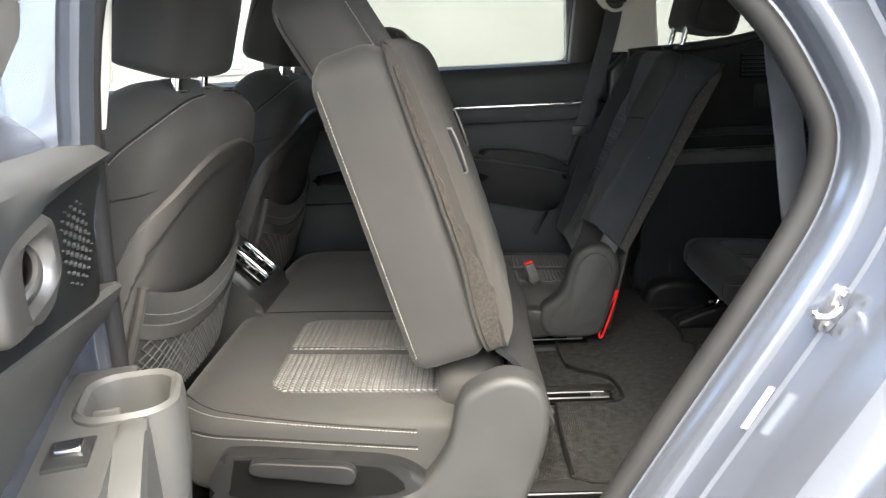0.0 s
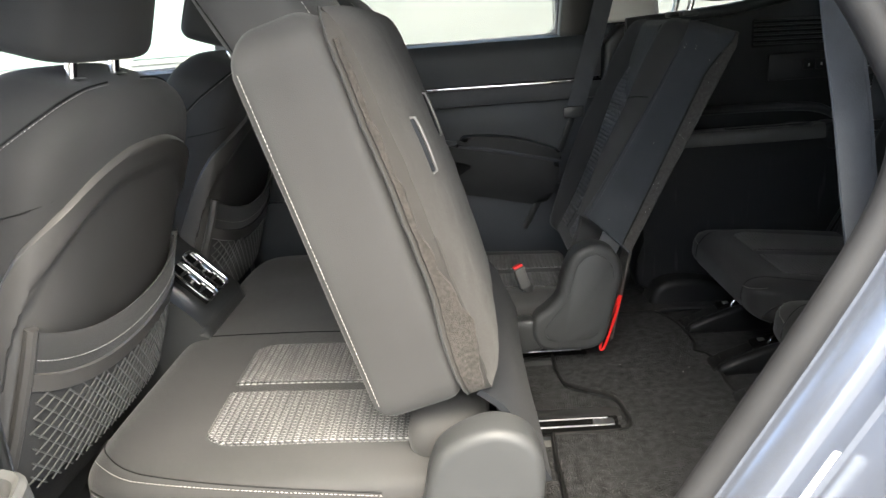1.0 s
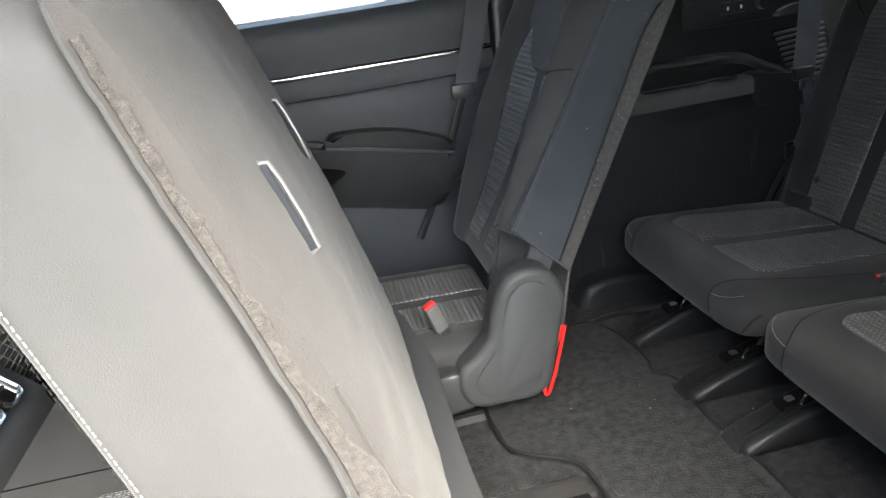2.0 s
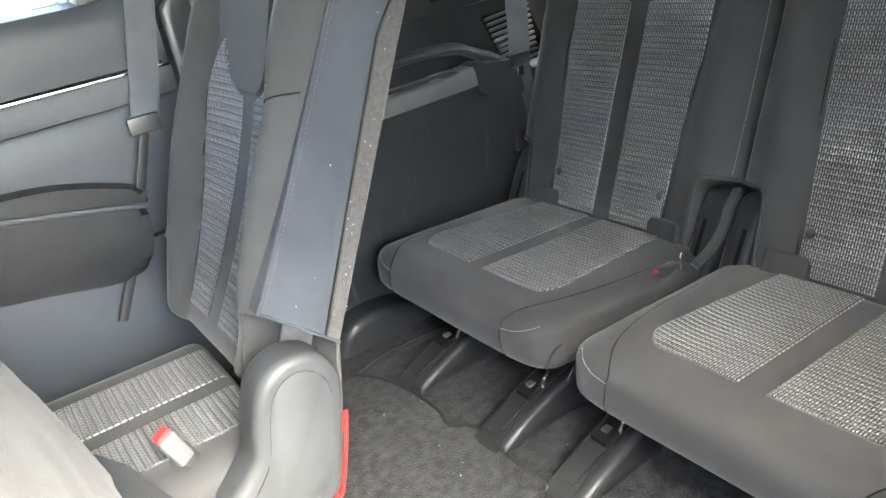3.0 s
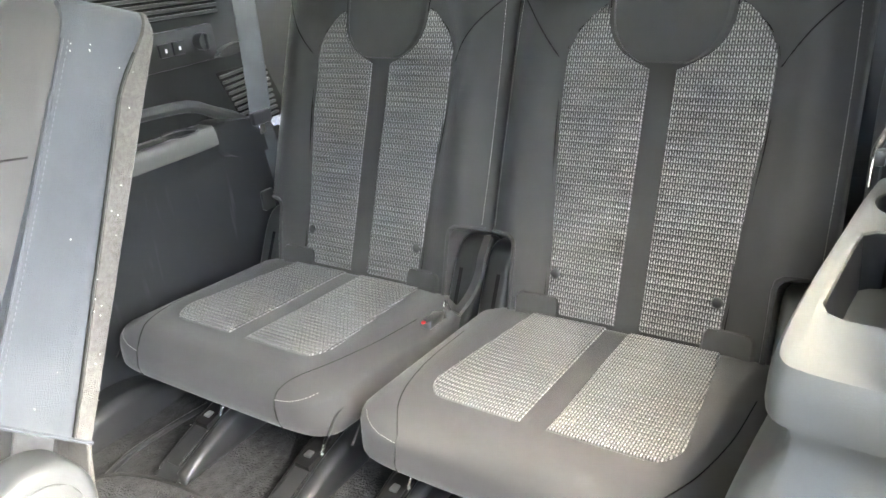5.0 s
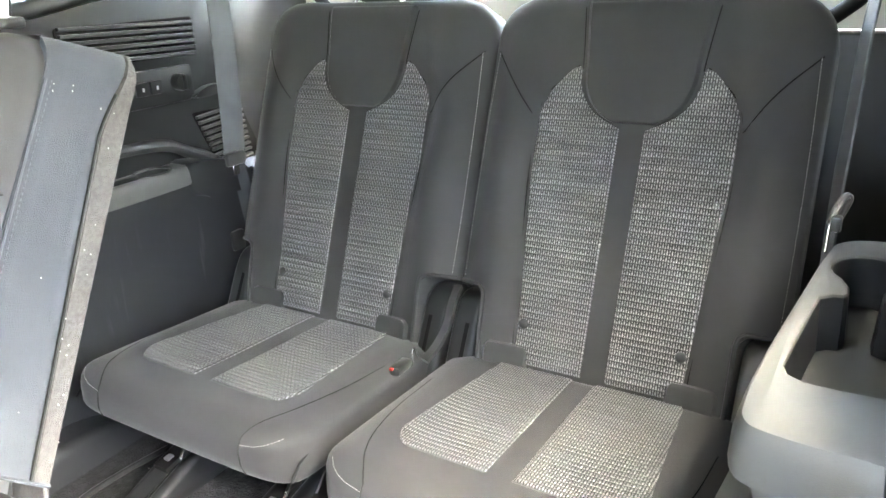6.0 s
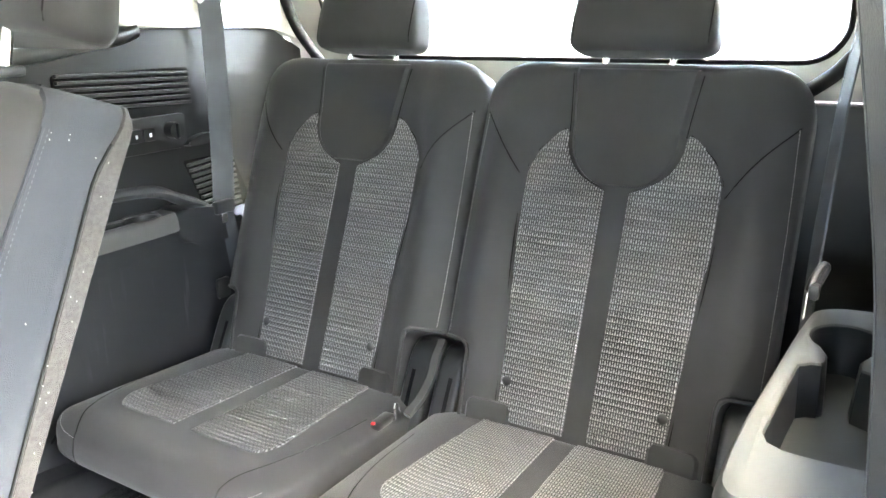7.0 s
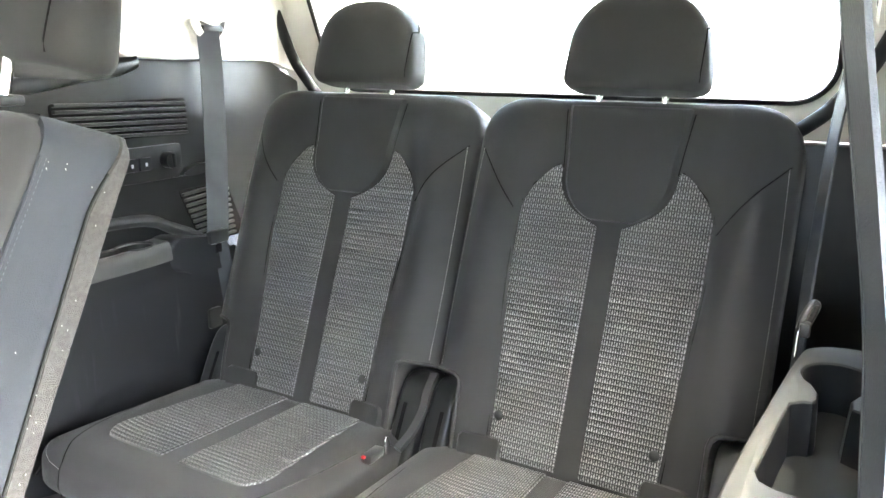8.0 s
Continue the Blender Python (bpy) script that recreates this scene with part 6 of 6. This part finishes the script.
# armrest with grab cup and window switch
armd = part("armrest", on_door(prism(smooth_outline([(0.13, 0.80), (0.125, 0.95), (0.15, 0.994), (0.40, 0.994), (0.80, 0.996), (0.80, 0.86), (0.40, 0.84)], 4), -0.075, 0.010, 0.008, 3)), M_DOOR, door, "dark plastic armrest")


def capsule(grow, z):
    return [(x, y, z) for x, y in rounded(0.176 - grow, 0.284 + grow, -0.036 - grow, 0.060 + grow, 0.036 + grow, 6)]


bm = loft([capsule(-0.030, 0.80), capsule(-0.012, 0.85), capsule(-0.002, 0.93), capsule(0.0, 0.985), capsule(-0.0015, 0.999), capsule(-0.006, 1.003), capsule(-0.011, 0.999), capsule(-0.013, 0.99), capsule(-0.018, 0.93), capsule(-0.024, 0.925)])
cut_out(armd, on_door(loft([capsule(-0.010, 0.90), capsule(-0.010, 1.05)])))
cup = part("grab_cup", on_door(bm), M_DOOR, door, "grey plastic grab cup")
part("rib", on_door(boxed(0.236, 0.242, -0.020, 0.004, 0.93, 0.992, 0.002, 2)), M_GREY_PLASTIC, cup)
part("fin", on_door(prism(smooth_outline([(0.275, 0.80), (0.278, 0.975), (0.292, 1.0), (0.34, 0.992), (0.42, 0.95), (0.48, 0.85), (0.46, 0.80)], 4), 0.010, 0.034, 0.007, 3)), M_DOOR, door)
sw = part("switch_plate", on_door(prism(rounded(0.300, 0.348, 0.988, 0.9985, 0.002, 2), -0.040, -0.006)), M_PLASTIC, armd)
part("switch", on_door(boxed(0.312, 0.330, -0.034, -0.012, 0.997, 1.004, 0.003, 2)), M_CHROME, sw, "window switch with a bright edge")
part("window_frame", on_door(prism([(-0.02, 1.22), (0.06, 1.22), (0.14, 1.60), (0.08, 1.62)], -0.10, -0.05, 0.006, 2)), M_PLASTIC, door, "black window frame post")
pane = part("glass", on_door(prism([(0.06, 1.22), (0.78, 1.24), (0.70, 1.5), (0.4, 1.60), (0.13, 1.60)], -0.085, -0.081)), M_GLASS, door, "clear door window glass", smooth=False)
pane.visible_shadow = False

# ---------------------------------------------------------------- mats and rails


def floor_mat(outline, label, lift=0.012):
    bm = bmesh.new()
    bm.faces.new([bm.verts.new((x, y, 0)) for x, y in outline])
    bmesh.ops.triangulate(bm, faces=bm.faces[:])
    for k in range(14):
        bmesh.ops.bisect_plane(bm, geom=bm.verts[:] + bm.edges[:] + bm.faces[:], plane_co=(0.30 + 0.03 * k, 0, 0), plane_no=(1, 0, 0))
    for v in bm.verts:
        v.co.z = floor_z(v.co.x) + lift
    ext = bmesh.ops.extrude_face_region(bm, geom=bm.faces[:])
    for v in ext["geom"]:
        if isinstance(v, bmesh.types.BMVert):
            v.co.z -= lift
    ob = empty("floor_mat", pose(outline[0][0], outline[0][1], floor_z(outline[0][0])), label, "floor mat")
    part("carpet", bm, M_CARPET, ob)
    rim = [Vector((x, y, floor_z(x) + lift - 0.001)) for x, y in outline]
    part("binding", tube(rim + [rim[0]], 0.0045, 8), M_BINDING, ob, "sewn black edge binding")
    return ob


OUT = [(p.x, p.y) for p in spline([(0.297, -0.44, 0), (0.294, -0.30, 0), (0.296, -0.16, 0), (0.315, -0.147, 0), (0.41, -0.146, 0), (0.450, -0.130, 0), (0.452, -0.06, 0), (0.440, -0.01, 0), (0.40, 0.02, 0), (0.36, 0.05, 0), (0.342, 0.09, 0), (0.338, 0.22, 0), (0.36, 0.36, 0), (0.50, 0.44, 0), (0.605, 0.448, 0), (0.643, 0.438, 0), (0.676, 0.36, 0), (0.685, 0.24, 0), (0.672, 0.19, 0), (0.700, 0.15, 0), (0.690, 0.02, 0), (0.702, -0.13, 0), (0.70, -0.30, 0), (0.69, -0.45, 0), (0.67, -0.47, 0), (0.33, -0.46, 0)], 3)]
floor_mat(OUT, "black carpet floor mat with bound edges round the seat rails")


def rail(y, x0, x1, label):
    z = floor_z(0.2)
    e = empty("seat_rail", pose((x0 + x1) / 2, y, z), label, "seat rail", "seat rails")
    part("channel", run([(y - 0.028, z), (y - 0.028, z + 0.014), (y - 0.012, z + 0.016), (y - 0.010, z + 0.004), (y + 0.010, z + 0.004), (y + 0.012, z + 0.016), (y + 0.028, z + 0.014), (y + 0.028, z)], x0, x1), M_DARK, e)
    for k in (-1, 1):
        part("runner", tube([(x0, y + k * 0.014, z + 0.019), (x1 - 0.02, y + k * 0.014, z + 0.019)], 0.0016, 8), M_STEEL, e, "bright steel runner")
    part("end_stop", boxed(x1 - 0.05, x1 - 0.01, y - 0.012, y + 0.012, z + 0.006, z + 0.02, 0.003, 2), M_STEEL, e, "steel end stop")
    part("cover", run([(y - 0.055, z + 0.002), (y - 0.045, z + 0.010), (y - 0.03, z + 0.010), (y - 0.03, z + 0.002)], x0, x1 + 0.01), M_PLASTIC, e)
    part("cover", run([(y + 0.03, z + 0.002), (y + 0.03, z + 0.010), (y + 0.07, z + 0.010), (y + 0.085, z + 0.002)], x0, x1 + 0.01), M_PLASTIC, e)
    return e


rail(-0.120, -0.15, 0.43, "steel seat rail with black covers in the carpet")
rail(0.232, -0.15, 0.42, "steel seat rail under the far seat")
rail(-0.520, -0.15, 0.42, "steel seat rail beside the door sill")
rail(0.50, -0.15, 0.42, "steel seat rail by the far door")
PLACE = Matrix()
toe = empty("floor_cover", pose(0.72, 0.54, floor_z(0.72)), "black moulded floor cover beside the far wheel arch", "floor cover")
part("shell", puffed(smooth_outline([(0.66, 0.600), (0.658, 0.680), (0.69, 0.715), (0.76, 0.722), (0.84, 0.705), (0.88, 0.670), (0.89, 0.600)], 4), 0.525, 0.625, 0.02), M_BLACK, toe)
part("lip", tube(spline([(0.64, 0.44, 0.664), (0.70, 0.455, 0.664), (0.78, 0.452, 0.664), (0.86, 0.44, 0.664)], 5), 0.006, 8), M_BLACK, toe)

# crumbs and lint on the carpet
rnd = random.Random(11)
bits = bmesh.new()
for i in range(15):
    x, y, r = rnd.uniform(0.46, 0.80), rnd.uniform(-0.35, 0.42), rnd.uniform(0.0004, 0.0009)
    box(bits, x - r, x + r, y - r * rnd.uniform(0.6, 1.6), y + r, floor_z(x) + 0.0125, floor_z(x) + 0.0125 + r, 0.0)
tagged(part("crumbs", bits, M_THREAD, smooth=False), "small pale crumbs and lint scattered over the carpet", "crumbs", kind="stuff")
